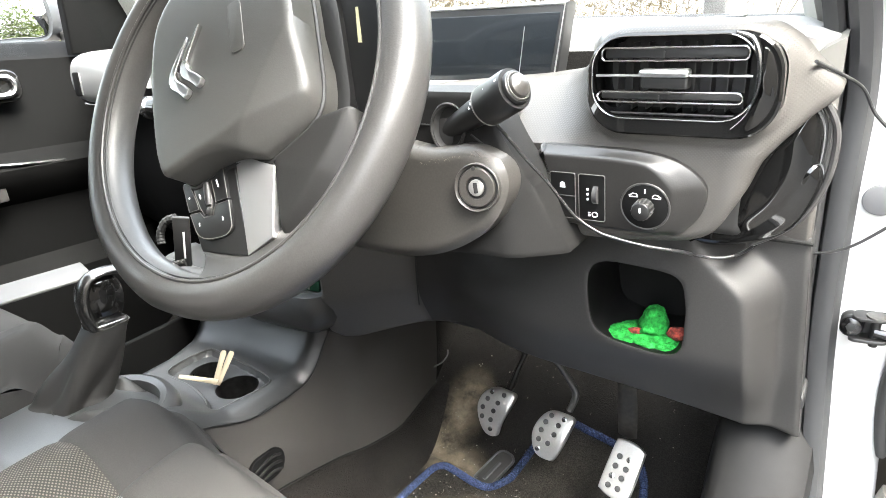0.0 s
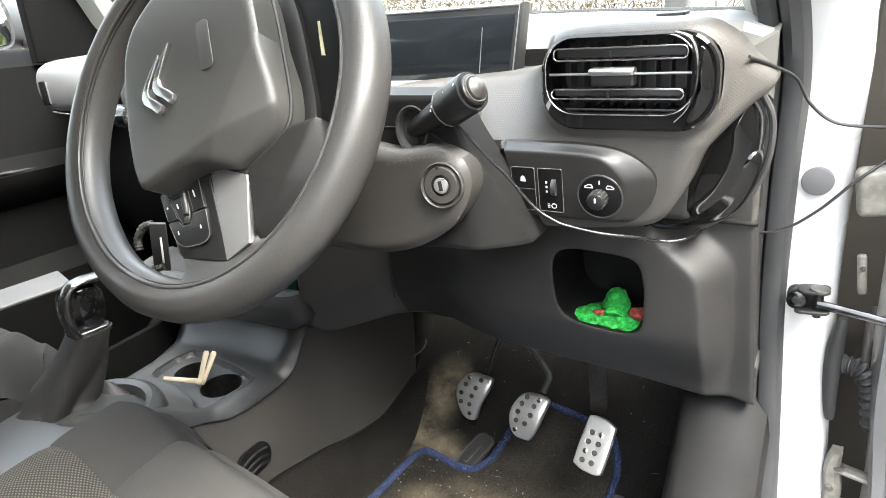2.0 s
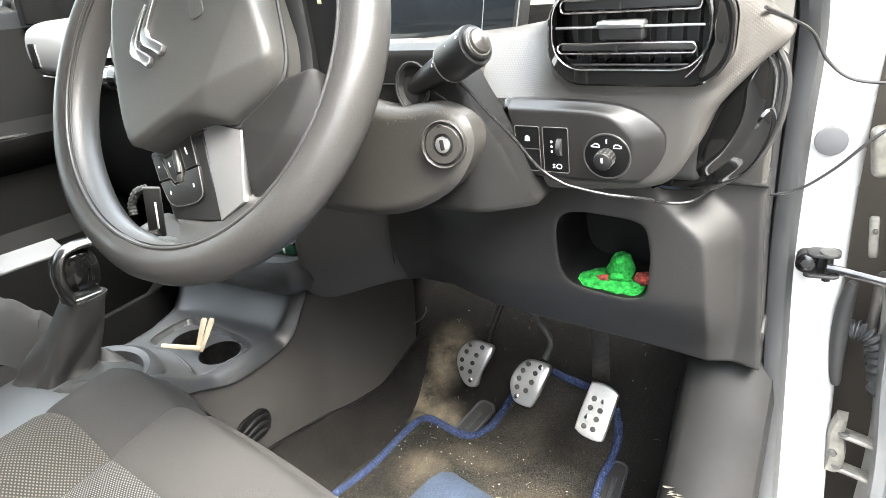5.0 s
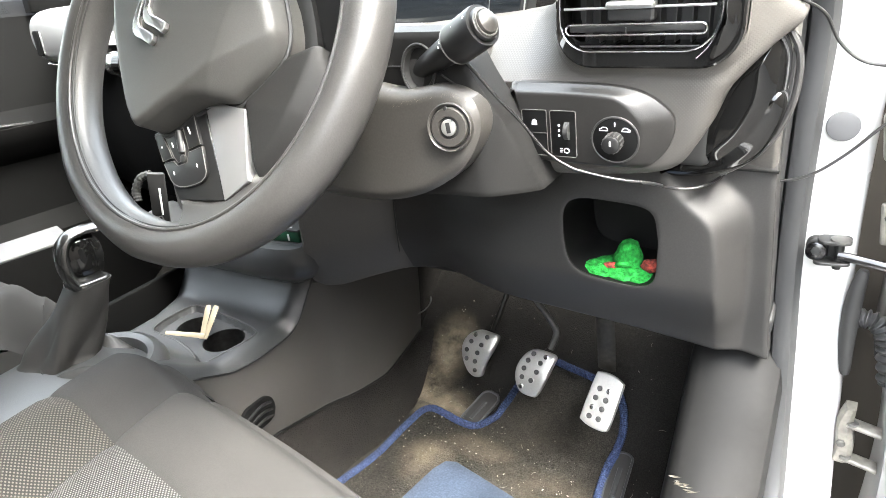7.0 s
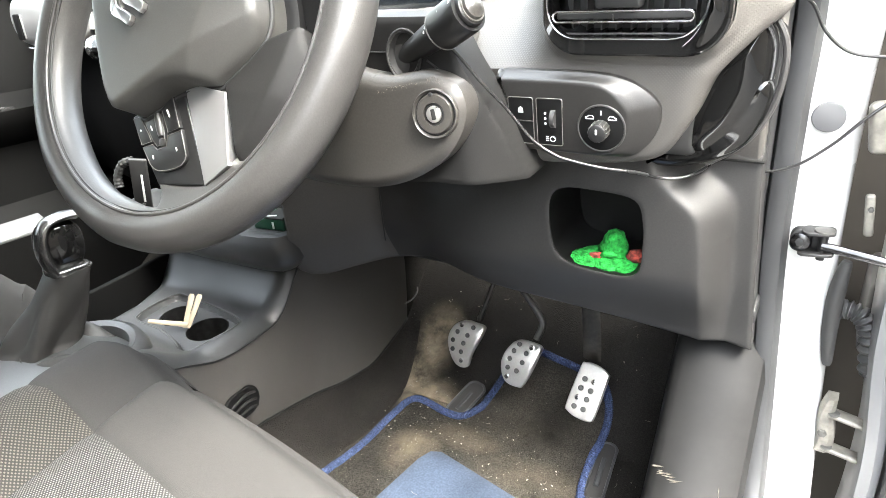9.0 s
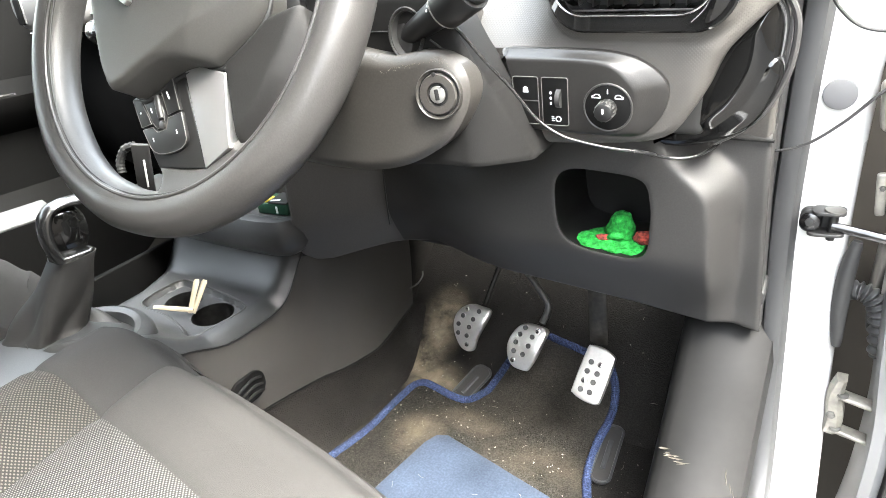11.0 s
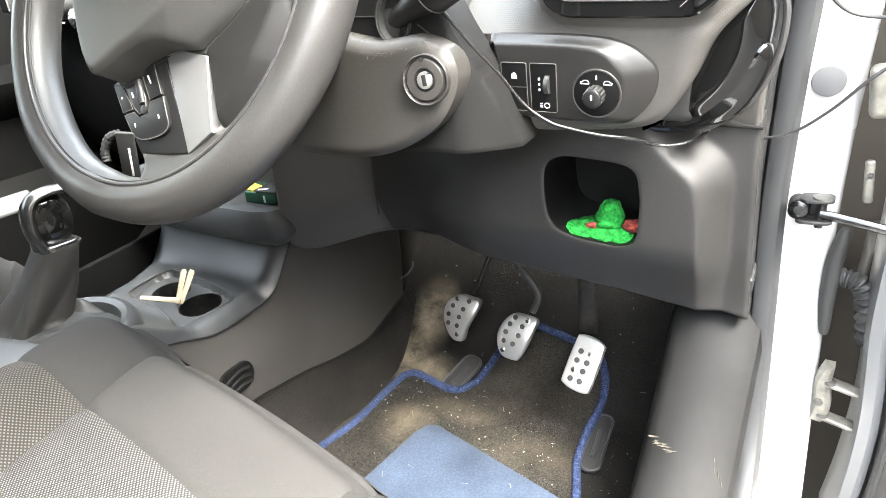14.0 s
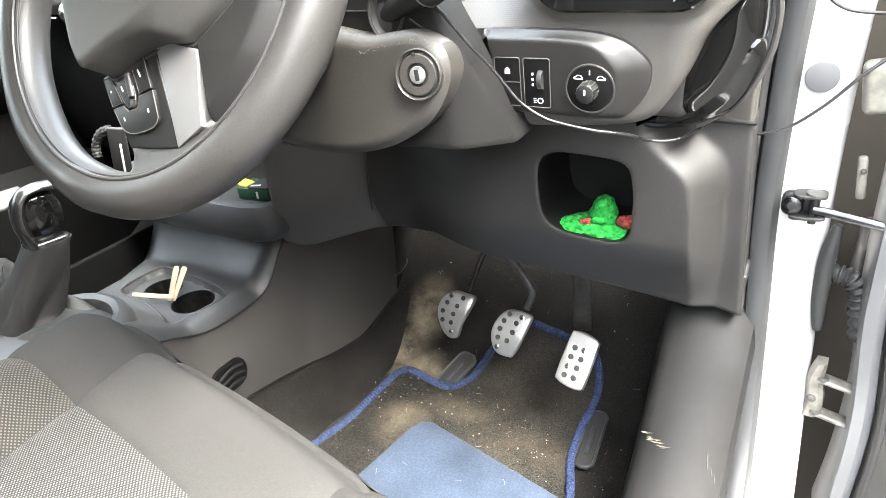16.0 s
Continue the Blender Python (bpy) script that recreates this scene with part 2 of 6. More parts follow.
M_HEDGE = mat("dry_leaves", (0.06, 0.046, 0.025), 0.8, vary=0.4, big=9)
_ht = M_HEDGE.node_tree
_thin, _both = _ht.nodes.new("ShaderNodeBsdfTranslucent"), _ht.nodes.new("ShaderNodeMixShader")
_thin.inputs[0].default_value, _both.inputs[0].default_value = (0.075, 0.055, 0.028, 1), 0.5
_ht.links.new(_ht.nodes["Principled BSDF"].outputs[0], _both.inputs[1])
_ht.links.new(_thin.outputs[0], _both.inputs[2])
_ht.links.new(_both.outputs[0], _ht.nodes["Material Output"].inputs[0])
M_TWIG = mat("bare_twigs", (0.06, 0.05, 0.04), 0.8, vary=0.4, big=9)
M_LEAF = mat("green_leaves", (0.085, 0.11, 0.02), 0.7, vary=0.5, big=6)
M_ROOF = mat("light_headlining", (0.42, 0.41, 0.39), 0.9, grain=0.5, grain_scale=700)
M_PILLAR = mat("pale_pillar_plastic", (0.17, 0.165, 0.152), 0.7, grain=0.3, grain_scale=700)
M_WALL = mat("pale_wall", (0.4, 0.37, 0.3), 0.85, vary=0.08, grain=0.4, grain_scale=80)
M_SIDEWALL = mat("brown_render", (0.11, 0.09, 0.07), 0.85, vary=0.2, grain=0.4, grain_scale=80)
M_RUST = mat("worn_steel", (0.07, 0.069, 0.065), 0.4, 0.4, 0.3, 40, fine=0.15, fine_scale=150)
M_STRAP = mat("bare_steel", (0.06, 0.06, 0.062), 0.22, 0.95, 0.35, 60, fine=0.1, fine_scale=200)
M_CRUMB = mat("grit", (0.2, 0.185, 0.16), 0.85, vary=0.5, big=90)
M_DUST = mat("pale_scuff", (0.12, 0.11, 0.088), 0.8, vary=0.4, big=120)
M_EDGE = mat("light_grey_paint", (0.12, 0.1225, 0.125), 0.35, coat=0.2, vary=0.08, rough_vary=0.05)
M_HINGE = mat("worn_white_hinge_paint", (0.145, 0.137, 0.118), 0.4, 0.0, 0.35, 45, fine=0.12, fine_scale=160)
M_PACK = mat("green_card", (0.008, 0.055, 0.028), 0.35, vary=0.1)
M_TEAL = mat("teal_card", (0.05, 0.35, 0.42), 0.4, vary=0.1)
M_YELLOWISH = mat("aged_label", (0.35, 0.34, 0.2), 0.6)
M_YELLOW = mat("yellow_card", (0.8, 0.6, 0.08), 0.5, vary=0.1)

# ---- helpers of this scene ----
def thing(name, label, category, group="", kind="", at=(0, 0, 0)):
    ob = new(name)
    ob.empty_display_size = 0.05
    ob.location = at
    return tagged(ob, label, category, group, kind)


def mesh_of(bm, name, material, smooth=True):
    me = bpy.data.meshes.new(name)
    bmesh.ops.recalc_face_normals(bm, faces=bm.faces)
    bm.to_mesh(me)
    bm.free()
    me.materials.append(material)
    for p in me.polygons:
        p.use_smooth = smooth
    if smooth:
        me.set_sharp_from_angle(angle=radians(38))
    return me


def part(name, bm, material, parent=None, label="", smooth=True):
    ob = new(name, mesh_of(bm, name, material, smooth))
    if parent:
        ob.parent = parent
        at = Vector()
        up = parent
        while up:
            at += up.location
            up = up.parent
        ob.data.transform(Matrix.Translation(-at))
    return tagged(ob, label) if label else ob


def solo(name, bm, material, label, category, group="", kind="", smooth=True):
    return tagged(part(name, bm, material, smooth=smooth), label, category, group, kind)


def facing(origin, normal, up=(0, 0, 1)):
    """A frame whose local z looks along normal and whose local y is nearest to up."""
    z = Vector(normal).normalized()
    x = Vector(up).cross(z).normalized()
    y = z.cross(x)
    m = Matrix((x, y, z)).transposed().to_4x4()
    m.translation = origin
    return m


def rbox(size, m=None, bevel=0.004, seg=3, bm=None):
    bm2 = bmesh.new()
    bmesh.ops.create_cube(bm2, size=1)
    bmesh.ops.scale(bm2, vec=size, verts=bm2.verts)
    if bevel:
        bmesh.ops.bevel(bm2, geom=bm2.edges[:], offset=min(bevel, min(size) * 0.49), segments=seg, profile=0.5, affect="EDGES")
    bm2.transform(m or Matrix())
    if bm is None:
        return bm2
    me = bpy.data.meshes.new("t")
    bm2.to_mesh(me)
    bm2.free()
    bm.from_mesh(me)
    bpy.data.meshes.remove(me)
    return bm


def loft(rings, closed=True, cap=True, bm=None):
    bm = bm or bmesh.new()
    vs = [[bm.verts.new(p) for p in ring] for ring in rings]
    n = len(rings[0])
    for a, b in zip(vs, vs[1:]):
        for i in range(n if closed else n - 1):
            j = (i + 1) % n
            bm.faces.new((a[i], a[j], b[j], b[i]))
    if cap and closed:
        bm.faces.new(vs[0][::-1])
        bm.faces.new(vs[-1])
    return bm


def spline(points, n=8, closed=False):
    """Catmull-Rom through the points."""
    p = [Vector(q) for q in points]
    out = []
    k = len(p)
    for i in range(k if closed else k - 1):
        if closed:
            a, b, c, d = p[i - 1], p[i], p[(i + 1) % k], p[(i + 2) % k]
        else:
            a, b, c, d = p[max(i - 1, 0)], p[i], p[i + 1], p[min(i + 2, k - 1)]
        for s in range(n):
            t = s / n
            out.append(0.5 * (2 * b + (c - a) * t + (2 * a - 5 * b + 4 * c - d) * t * t + (3 * b - a - 3 * c + d) * t ** 3))
    if not closed:
        out.append(p[-1].copy())
    return out


def sweep(path, radius, n=10, closed=False, squash=1.0, cap=True, bm=None, ref=(0, 0, 1)):
    """A tube along a path; radius: a number or a function of the share of the way."""
    p = [Vector(q) for q in path]
    k = len(p)
    rings = []
    side = None
    for i in range(k):
        a, b = (p[i - 1], p[(i + 1) % k]) if closed else (p[max(i - 1, 0)], p[min(i + 1, k - 1)])
        t = (b - a).normalized()
        if side is None:
            side = t.cross(Vector(ref))
            side = side.normalized() if side.length > 1e-4 else t.orthogonal().normalized()
        side = (side - t * side.dot(t)).normalized()
        up = side.cross(t)
        r = radius(i / max(1, k - 1)) if callable(radius) else radius
        rings.append([p[i] + (side * math.cos(w) + up * squash * math.sin(w)) * r for w in (2 * math.pi * j / n for j in range(n))])
    if closed:
        rings.append(rings[0])
        bm = bm or bmesh.new()
        vs = [[bm.verts.new(q) for q in ring] for ring in rings[:-1]]
        vs.append(vs[0])
        for a, b in zip(vs, vs[1:]):
            for i in range(n):
                bm.faces.new((a[i], a[(i + 1) % n], b[(i + 1) % n], b[i]))
        return bm
    return loft(rings, True, cap, bm)


def rrect(w, h, r, n=6, cx=0.0, cy=0.0):
    out = []
    for sx, sy, a0 in ((1, 1, 0), (-1, 1, 90), (-1, -1, 180), (1, -1, 270)):
        for i in range(n + 1):
            a = radians(a0 + 90 * i / n)
            out.append((cx + sx * (w / 2 - r) + r * math.cos(a), cy + sy * (h / 2 - r) + r * math.sin(a)))
    return out


def inset(poly, d):
    n = len(poly)
    area = sum(poly[i - 1][0] * poly[i][1] - poly[i][0] * poly[i - 1][1] for i in range(n))
    s = 1 if area > 0 else -1
    out = []
    for i in range(n):
        a, b = Vector(poly[i - 1]), Vector(poly[(i + 1) % n])
        t = (b - a).to_2d()
        t = t.normalized() if t.length > 1e-9 else Vector((1, 0))
        out.append((poly[i][0] - s * t.y * d, poly[i][1] + s * t.x * d))
    return out


def plate(poly, m, h, bevel=0.002, seg=3, dome=0.0, bm=None):
    """A plate of height h with a rounded upper edge and, if wished, a domed top."""
    rings = [[m @ Vector((*p, 0)) for p in poly]]
    for i in range(seg + 1):
        a = radians(90 * i / seg)
        rings.append([m @ Vector((*p, h - bevel + bevel * math.sin(a))) for p in inset(poly, bevel * (1 - math.cos(a)))])
    if dome:
        inner = inset(poly, bevel)
        cx, cy = (sum(p[k] for p in inner) / len(inner) for k in (0, 1))
        for s in (0.85, 0.65, 0.4, 0.15):
            rings.append([m @ Vector((cx + (p[0] - cx) * s, cy + (p[1] - cy) * s, h + dome * (1 - s * s))) for p in inner])
    return loft(rings, True, True, bm)


def disc(m, r, h, bevel=0.001, n=28, dome=0.0, bm=None):
    return plate([(r * math.cos(2 * math.pi * i / n), r * math.sin(2 * math.pi * i / n)) for i in range(n)], m, h, bevel, 2, dome, bm)


def ring_tube(poly, m, r, z=0.0, n=8):
    return sweep([m @ Vector((*p, z)) for p in poly], r, n, closed=True)


def poly_sdf(poly):
    q = np.array([(p[0], p[1]) for p in poly])
    nxt = np.roll(q, -1, 0)

    def d(u, v):
        best = np.full(u.shape, 1e9)
        inside = np.zeros(u.shape, bool)
        for a, b in zip(q, nxt):
            e = b - a
            wu, wv = u - a[0], v - a[1]
            t = np.clip((wu * e[0] + wv * e[1]) / max(e @ e, 1e-12), 0, 1)
            best = np.minimum(best, (wu - e[0] * t) ** 2 + (wv - e[1] * t) ** 2)
            if a[1] != b[1]:
                inside ^= ((a[1] > v) != (b[1] > v)) & (u < (b[0] - a[0]) * (v - a[1]) / (b[1] - a[1]) + a[0])
        return np.where(inside, -1, 1) * np.sqrt(best)
    return d


def relief(sdf, height, box, step, m, skirt=0.05, roll=0.0, rim_sdf=None):
    """A moulded sheet over a box (u0, u1, v0, v1): it keeps what lies inside sdf, follows height(u, v), rounds its rim by roll, and has a skirt."""
    u0, u1, v0, v1 = box
    nu, nv = int((u1 - u0) / step) + 1, int((v1 - v0) / step) + 1
    u, v = np.meshgrid(np.linspace(u0, u1, nu), np.linspace(v0, v1, nv), indexing="ij")
    d = sdf(u, v)
    centre = (d[:-1, :-1] + d[1:, :-1] + d[:-1, 1:] + d[1:, 1:]) / 4 < 0
    edges = {}
    cells = np.argwhere(centre)
    for i, j in cells:
        for a, b in (((i, j), (i + 1, j)), ((i + 1, j), (i + 1, j + 1)), ((i + 1, j + 1), (i, j + 1)), ((i, j + 1), (i, j))):
            key = (min(a, b), max(a, b))
            edges[key] = edges.get(key, 0) + 1
    rim = sorted({p for e, c in edges.items() if c == 1 for p in e})
    if rim:
        ri, rj = np.array(rim).T
        for _ in range(3):
            x, y = u[ri, rj], v[ri, rj]
            dd, h = sdf(x, y), 1e-4
            gx, gy = (sdf(x + h, y) - dd) / h, (sdf(x, y + h) - dd) / h
            g = np.maximum(gx * gx + gy * gy, 0.25)
            u[ri, rj], v[ri, rj] = x - dd * gx / g, y - dd * gy / g
    z = height(u, v)
    if roll:
        d = np.clip((rim_sdf or sdf)(u, v), -roll, 0) + roll
        z = z - 0.6 * roll * (d / roll) ** 2.3
    bm = bmesh.new()
    verts = {}

    def vert(p):
        if p not in verts:
            verts[p] = bm.verts.new(m @ Vector((u[p], v[p], z[p])))
        return verts[p]
    for i, j in cells:
        bm.faces.new([vert((int(a), int(b))) for a, b in ((i, j), (i + 1, j), (i + 1, j + 1), (i, j + 1))])
    low = {p: bm.verts.new(m @ Vector((u[p], v[p], z[p] - skirt))) for p in ((int(a), int(b)) for a, b in rim)}
    for (a, b), c in edges.items():
        a, b = (int(a[0]), int(a[1])), (int(b[0]), int(b[1]))
        if c == 1:
            bm.faces.new((verts[a], verts[b], low[b], low[a]))
    return bm


def smooth01(t):
    t = np.clip(t, 0, 1)
    return t * t * (3 - 2 * t)


def soft_interp(v, xs, ys, blur=0.006):
    """Linear steps with rounded knees."""
    return sum(np.interp(v + blur * k, xs, ys) * w for k, w in ((-2, 0.12), (-1, 0.23), (0, 0.30), (1, 0.23), (2, 0.12)))


def at_y(y):
    """Local x to the car's right, local y up, local z towards the rear, from the plane at y."""
    return facing((0, y, 0), (0, -1, 0))

# ---- outside ----
def outside():
    bm = bmesh.new()
    bmesh.ops.create_grid(bm, x_segments=20, y_segments=20, size=400)
    solo("ground", bm, M_GROUND, "pale gravelly ground round the parked car", "ground", kind="structure")
    rng = random.Random(4)

    def foliage(name, n, place, size, material, label, wide=0.45):
        bm = bmesh.new()
        for _ in range(n):
            c = Vector(place(rng))
            a = Vector((rng.gauss(0, 1), rng.gauss(0, 1), rng.gauss(0, 1))).normalized()
            b = a.orthogonal().normalized()
            s = size * rng.uniform(0.5, 1.4)
            q = [c - a * s, c - b * s * wide + a * s * 0.1, c + a * s, c + b * s * wide + a * s * 0.1]
            bm.faces.new([bm.verts.new(p) for p in q])
        return solo(name, bm, material, label, "hedge", kind="stuff", smooth=False)

    def front(r):
        z = r.random() ** 0.8 * 2.3
        return (r.uniform(-6.5, -0.25), 4.6 + abs(r.gauss(0, 0.5)) + 0.25 * math.sin(z * 5), z)
    foliage("hedge", 110000, front, 0.020, M_HEDGE, "dry beige hedge of small leaves beyond the windscreen", 0.26)
    bm = bmesh.new()
    for _ in range(300):
        x, y = rng.uniform(-6.3, 0.3), 4.6 + abs(rng.gauss(0, 0.4))
        z = rng.uniform(0, 1.2)
        p = [Vector((x, y, z))]
        w = Vector((rng.gauss(0, 0.4), rng.gauss(-0.1, 0.2), 1)).normalized()
        for _k in range(5):
            p.append(p[-1] + w * rng.uniform(0.12, 0.25))
            w = (w + Vector((rng.gauss(0, 0.35), rng.gauss(0, 0.2), rng.gauss(0, 0.2)))).normalized()
        sweep(p, lambda s: 0.005 * (1 - 0.7 * s), 4, bm=bm)
    solo("twigs", bm, M_TWIG, "bare pale twigs standing out of the hedge", "twigs", kind="stuff")

    def side(r):
        a = r.uniform(0, 2 * math.pi)
        rad = 0.9 * math.sqrt(r.random())
        k = r.randrange(9)
        return (-4.4 - 0.6 * (k % 3) + rad * math.cos(a), -3.5 + k * 1.05 + rad * math.sin(a), abs(1.9 + 0.4 * (k % 2) + r.gauss(0.0, 1.2)))
    foliage("shrubs", 24000, side, 0.045, M_LEAF, "bright green and yellow shrubs beyond the passenger window")
    def behind(r):
        k = r.randrange(8)
        return (-8.5 + 1.1 * k + r.gauss(0, 0.45), -7.5 + 0.8 * (k % 3) + r.gauss(0, 0.45), abs(r.gauss(0, 2.0)) + 0.1)
    foliage("rear_shrubs", 22000, behind, 0.09, M_LEAF, "green shrubs behind the car, seen in the wing mirror")
    post = rbox((0.13, 0.13, 2.6), pose(-0.12, 4.45, 1.3), 0.01)
    solo("gate_post", post, mat("grey_post_wood", (0.045, 0.043, 0.042), 0.85, vary=0.3, big=12, grain=0.5, grain_scale=90), "weathered grey wooden post beside the hedge", "post")
    wall = rbox((6.0, 0.25, 2.6), pose(3.0, 5.6, 1.3), 0.01)
    solo("garden_wall", wall, M_WALL, "pale rendered wall in bright daylight", "wall", kind="structure")
    # added out of view: keeps low sky light from flooding the footwell
    solo("light_block_wall", rbox((0.3, 22.0, 5.0), pose(4.6, -3.0, 2.5), 0.01), M_SIDEWALL, "unseen brown wall added on the driver's side to cut low sky light", "wall", kind="structure")


# ---- the car's shell ----
OPENING = [(0.60, 0.10, 1.44), (0.655, 0.34, 1.385), (0.715, 0.56, 1.25), (0.755, 0.70, 1.13), (0.772, 0.75, 1.02), (0.772, 0.757, 0.90),
           (0.774, 0.757, 0.76), (0.782, 0.752, 0.64), (0.790, 0.738, 0.53), (0.797, 0.70, 0.445), (0.80, 0.63, 0.40), (0.80, 0.50, 0.385), (0.80, 0.1, 0.38), (0.80, -0.75, 0.38)]


def along(path, section, bm=None):
    """A section of (outboard, away from the opening) offsets drawn along the rim of the door opening."""
    p = spline(path, 10)
    rings = []
    for i, q in enumerate(p):
        t = (p[min(i + 1, len(p) - 1)] - p[max(i - 1, 0)])
        t = Vector((0, t.y, t.z)).normalized()
        away = Vector((0, -t.z, t.y))
        rings.append([q + Vector((a, 0, 0)) + away * b for a, b in section])
    return loft(rings, False, False, bm)


def shell():
    car = thing("car_body", "white car body seen from the open driver's door", "car", kind="structure")
    part("door_jamb", along(OPENING, [(0.004, 0.05), (0.004, 0.004), (0.014, 0.0), (0.036, 0.0), (0.052, 0.003), (0.060, 0.010), (0.064, 0.024), (0.066, 0.06), (0.064, 0.16)]), M_WHITE, car, "white painted jamb of the door opening")
    seal = along(OPENING, [(-0.012, 0.03), (-0.013, -0.004), (-0.010, -0.012), (-0.002, -0.016), (0.008, -0.014), (0.014, -0.006), (0.014, 0.01)])
    part("door_seal", seal, M_SEAL, car, "grey rubber weather strip round the door opening")
    lip = along(OPENING, [(-0.030, 0.02), (-0.030, -0.012), (-0.024, -0.015), (-0.018, -0.015), (-0.0135, -0.010), (-0.0135, 0.02)])
    part("seal_lip", lip, M_LIP, car, "dark inner lip of the rubber seal")
    part("edge_seal", sweep(spline([(0.8470, 0.757, 0.745), (0.8440, 0.756, 0.72), (0.8430, 0.756, 0.69), (0.8445, 0.755, 0.65), (0.8485, 0.754, 0.612)], 5), lambda s: 0.0045 + 0.0045 * math.sin(math.pi * s) ** 0.7, 12), M_RUBBER, car, "black rubber strip on the jamb edge")
    # roof, closed rear and the far side
    roof = loft([[(x, y, 1.46 - 0.06 * (x / 0.62) ** 2 - dz) for x in np.linspace(-0.66, 0.60, 13)] for y, dz in ((0.36, 0.05), (0.1, 0.01), (-0.6, 0.0), (-1.6, 0.03))], False, False)
    part("roof_lining", roof, M_ROOF, car, "pale grey fabric roof lining")
    back = loft([[(x, -1.6, z) for x in (-0.8, 0.8)] for z in (0.3, 1.45)], False, False)
    part("rear_bulkhead", back, M_CLOTH2, car)
    # pillars either side of the windscreen
    for name, sx, x0, x1 in (("pillar_trim", 1, Vector((0.738, 0.82, 1.05)), Vector((0.640, 0.28, 1.42))), ("pillar_trim", -1, Vector((-0.675, 1.03, 1.06)), Vector((-0.60, 0.78, 1.43)))):
        base, top = x0, x1
        rings = []
        for i in range(9):
            s = i / 8
            c = base.lerp(top, s) + Vector((0, 0, 0.045 * math.sin(math.pi * s)))
            rings.append([c + Vector((sx * a, b, d)) for a, b, d in ((0.045, -0.03, 0.0), (0.03, -0.05, -0.01), (-0.005, -0.035, -0.005), (-0.03, 0.03, 0.02), (-0.02, 0.06, 0.03), (0.03, 0.05, 0.03))])
        part(name, loft(rings), M_PILLAR, car, "pale grey pillar trim beside the windscreen")
    ws = loft([[Vector((x, 1.16 - 0.28 * (x / 0.7) ** 2, 1.045)).lerp(Vector((x * 0.85, 0.38 - 0.06 * (x / 0.7) ** 2 + 0.75 * max(0.0, -x - 0.1), 1.43)), s) for x in np.linspace(-0.72, 0.74, 15)] for s in np.linspace(0, 1, 7)], False, False)
    pane = part("windscreen", ws, M_GLASS, car, "clear laminated windscreen")
    pane.visible_shadow = False
    rim = sweep([(x, 1.15 - 0.28 * (x / 0.7) ** 2, 1.068) for x in np.linspace(-0.2, 0.735, 30)], 0.0035, 6)
    part("windscreen_seal", rim, M_BLACK, car, "black lower edge of the windscreen")
    st = thing("windscreen_sticker", "small row of dark printed marks on the windscreen's corner", "sticker")
    f = facing((0.7075, 0.7795, 1.1000), (-0.33, -0.47, -0.82))
    for k, w in enumerate((0.003, 0.002, 0.004, 0.002, 0.003)):
        part("mark", plate(rrect(w, 0.006, 0.0003, 2, 0.016 - 0.0065 * k, 0), f, 0.0003, 0.0001), M_MID, st)
    return car


def floor_carpet():
    prof = [(-1.6, 0.32), (0.2, 0.32), (0.74, 0.32), (0.80, 0.328), (0.86, 0.365), (0.95, 0.43), (1.06, 0.53), (1.13, 0.66), (1.16, 0.86), (1.17, 1.04)]
    pts = spline([(0, a, b) for a, b in prof], 6)
    xs = np.linspace(-0.78, 0.80, 60)
    bm = loft([[Vector((x, q.y, q.z + 0.004 * noise.noise((x * 9, q.y * 9, 0)))) for x in xs] for q in pts], False, False)
    solo("floor", bm, M_CARPET, "black carpeted car floor rising to the toe board, dusty", "floor", kind="structure")


def floor_z(y):
    return float(np.interp(y, [0.74, 0.80, 0.86, 0.95, 1.06], [0.32, 0.328, 0.365, 0.43, 0.53]))


def sill_trim():
    bm = relief_strip()
    sill = solo("sill_trim", bm, M_SILL, "dark grey plastic sill trim, scuffed and scratched", "sill trim", kind="structure")
    # pale scuffs left by shoes
    rng = random.Random(21)
    f = facing((0.7065, 0.6133, 0.5064), (-0.08, -0.56, 0.82))
    for k in range(11):
        x, y = -0.011 + 0.0024 * k + rng.uniform(-0.002, 0.002), 0.003 - 0.0006 * k + rng.uniform(-0.0025, 0.0025)
        long = rng.uniform(0.003, 0.008)
        q = f @ pose(x, y, 0.001, 0, 0, rng.uniform(5, 30))
        scuff = loft([[q @ Vector((-long * u, 0.0, 0)) for u in (1,)] + [q @ Vector((-long * 0.3, 0.0009, 0.0002)), q @ Vector((long, 0.0003, 0)), q @ Vector((-long * 0.2, -0.0009, 0.0002))], [q @ Vector((0.001 * u, 0, -0.001)) for u in range(4)]], True, False)
        part("scuff", scuff, M_DUST, sill)
    f = facing((0.7677, 0.6068, 0.4994), (0.45, -0.51, 0.74))
    for k in range(4):
        q = f @ pose(rng.uniform(-0.002, 0.002), -0.016 + 0.008 * k, 0.0008, 0, 0, 70 + rng.uniform(-12, 12))
        part("scuff", loft([[q @ Vector((-0.006, 0, 0)), q @ Vector((0, 0.0006, 0.0002)), q @ Vector((0.006, 0, 0)), q @ Vector((0, -0.0006, 0.0002))], [q @ Vector((0.001 * u, 0, -0.001)) for u in range(4)]], True, False), M_DUST, sill)


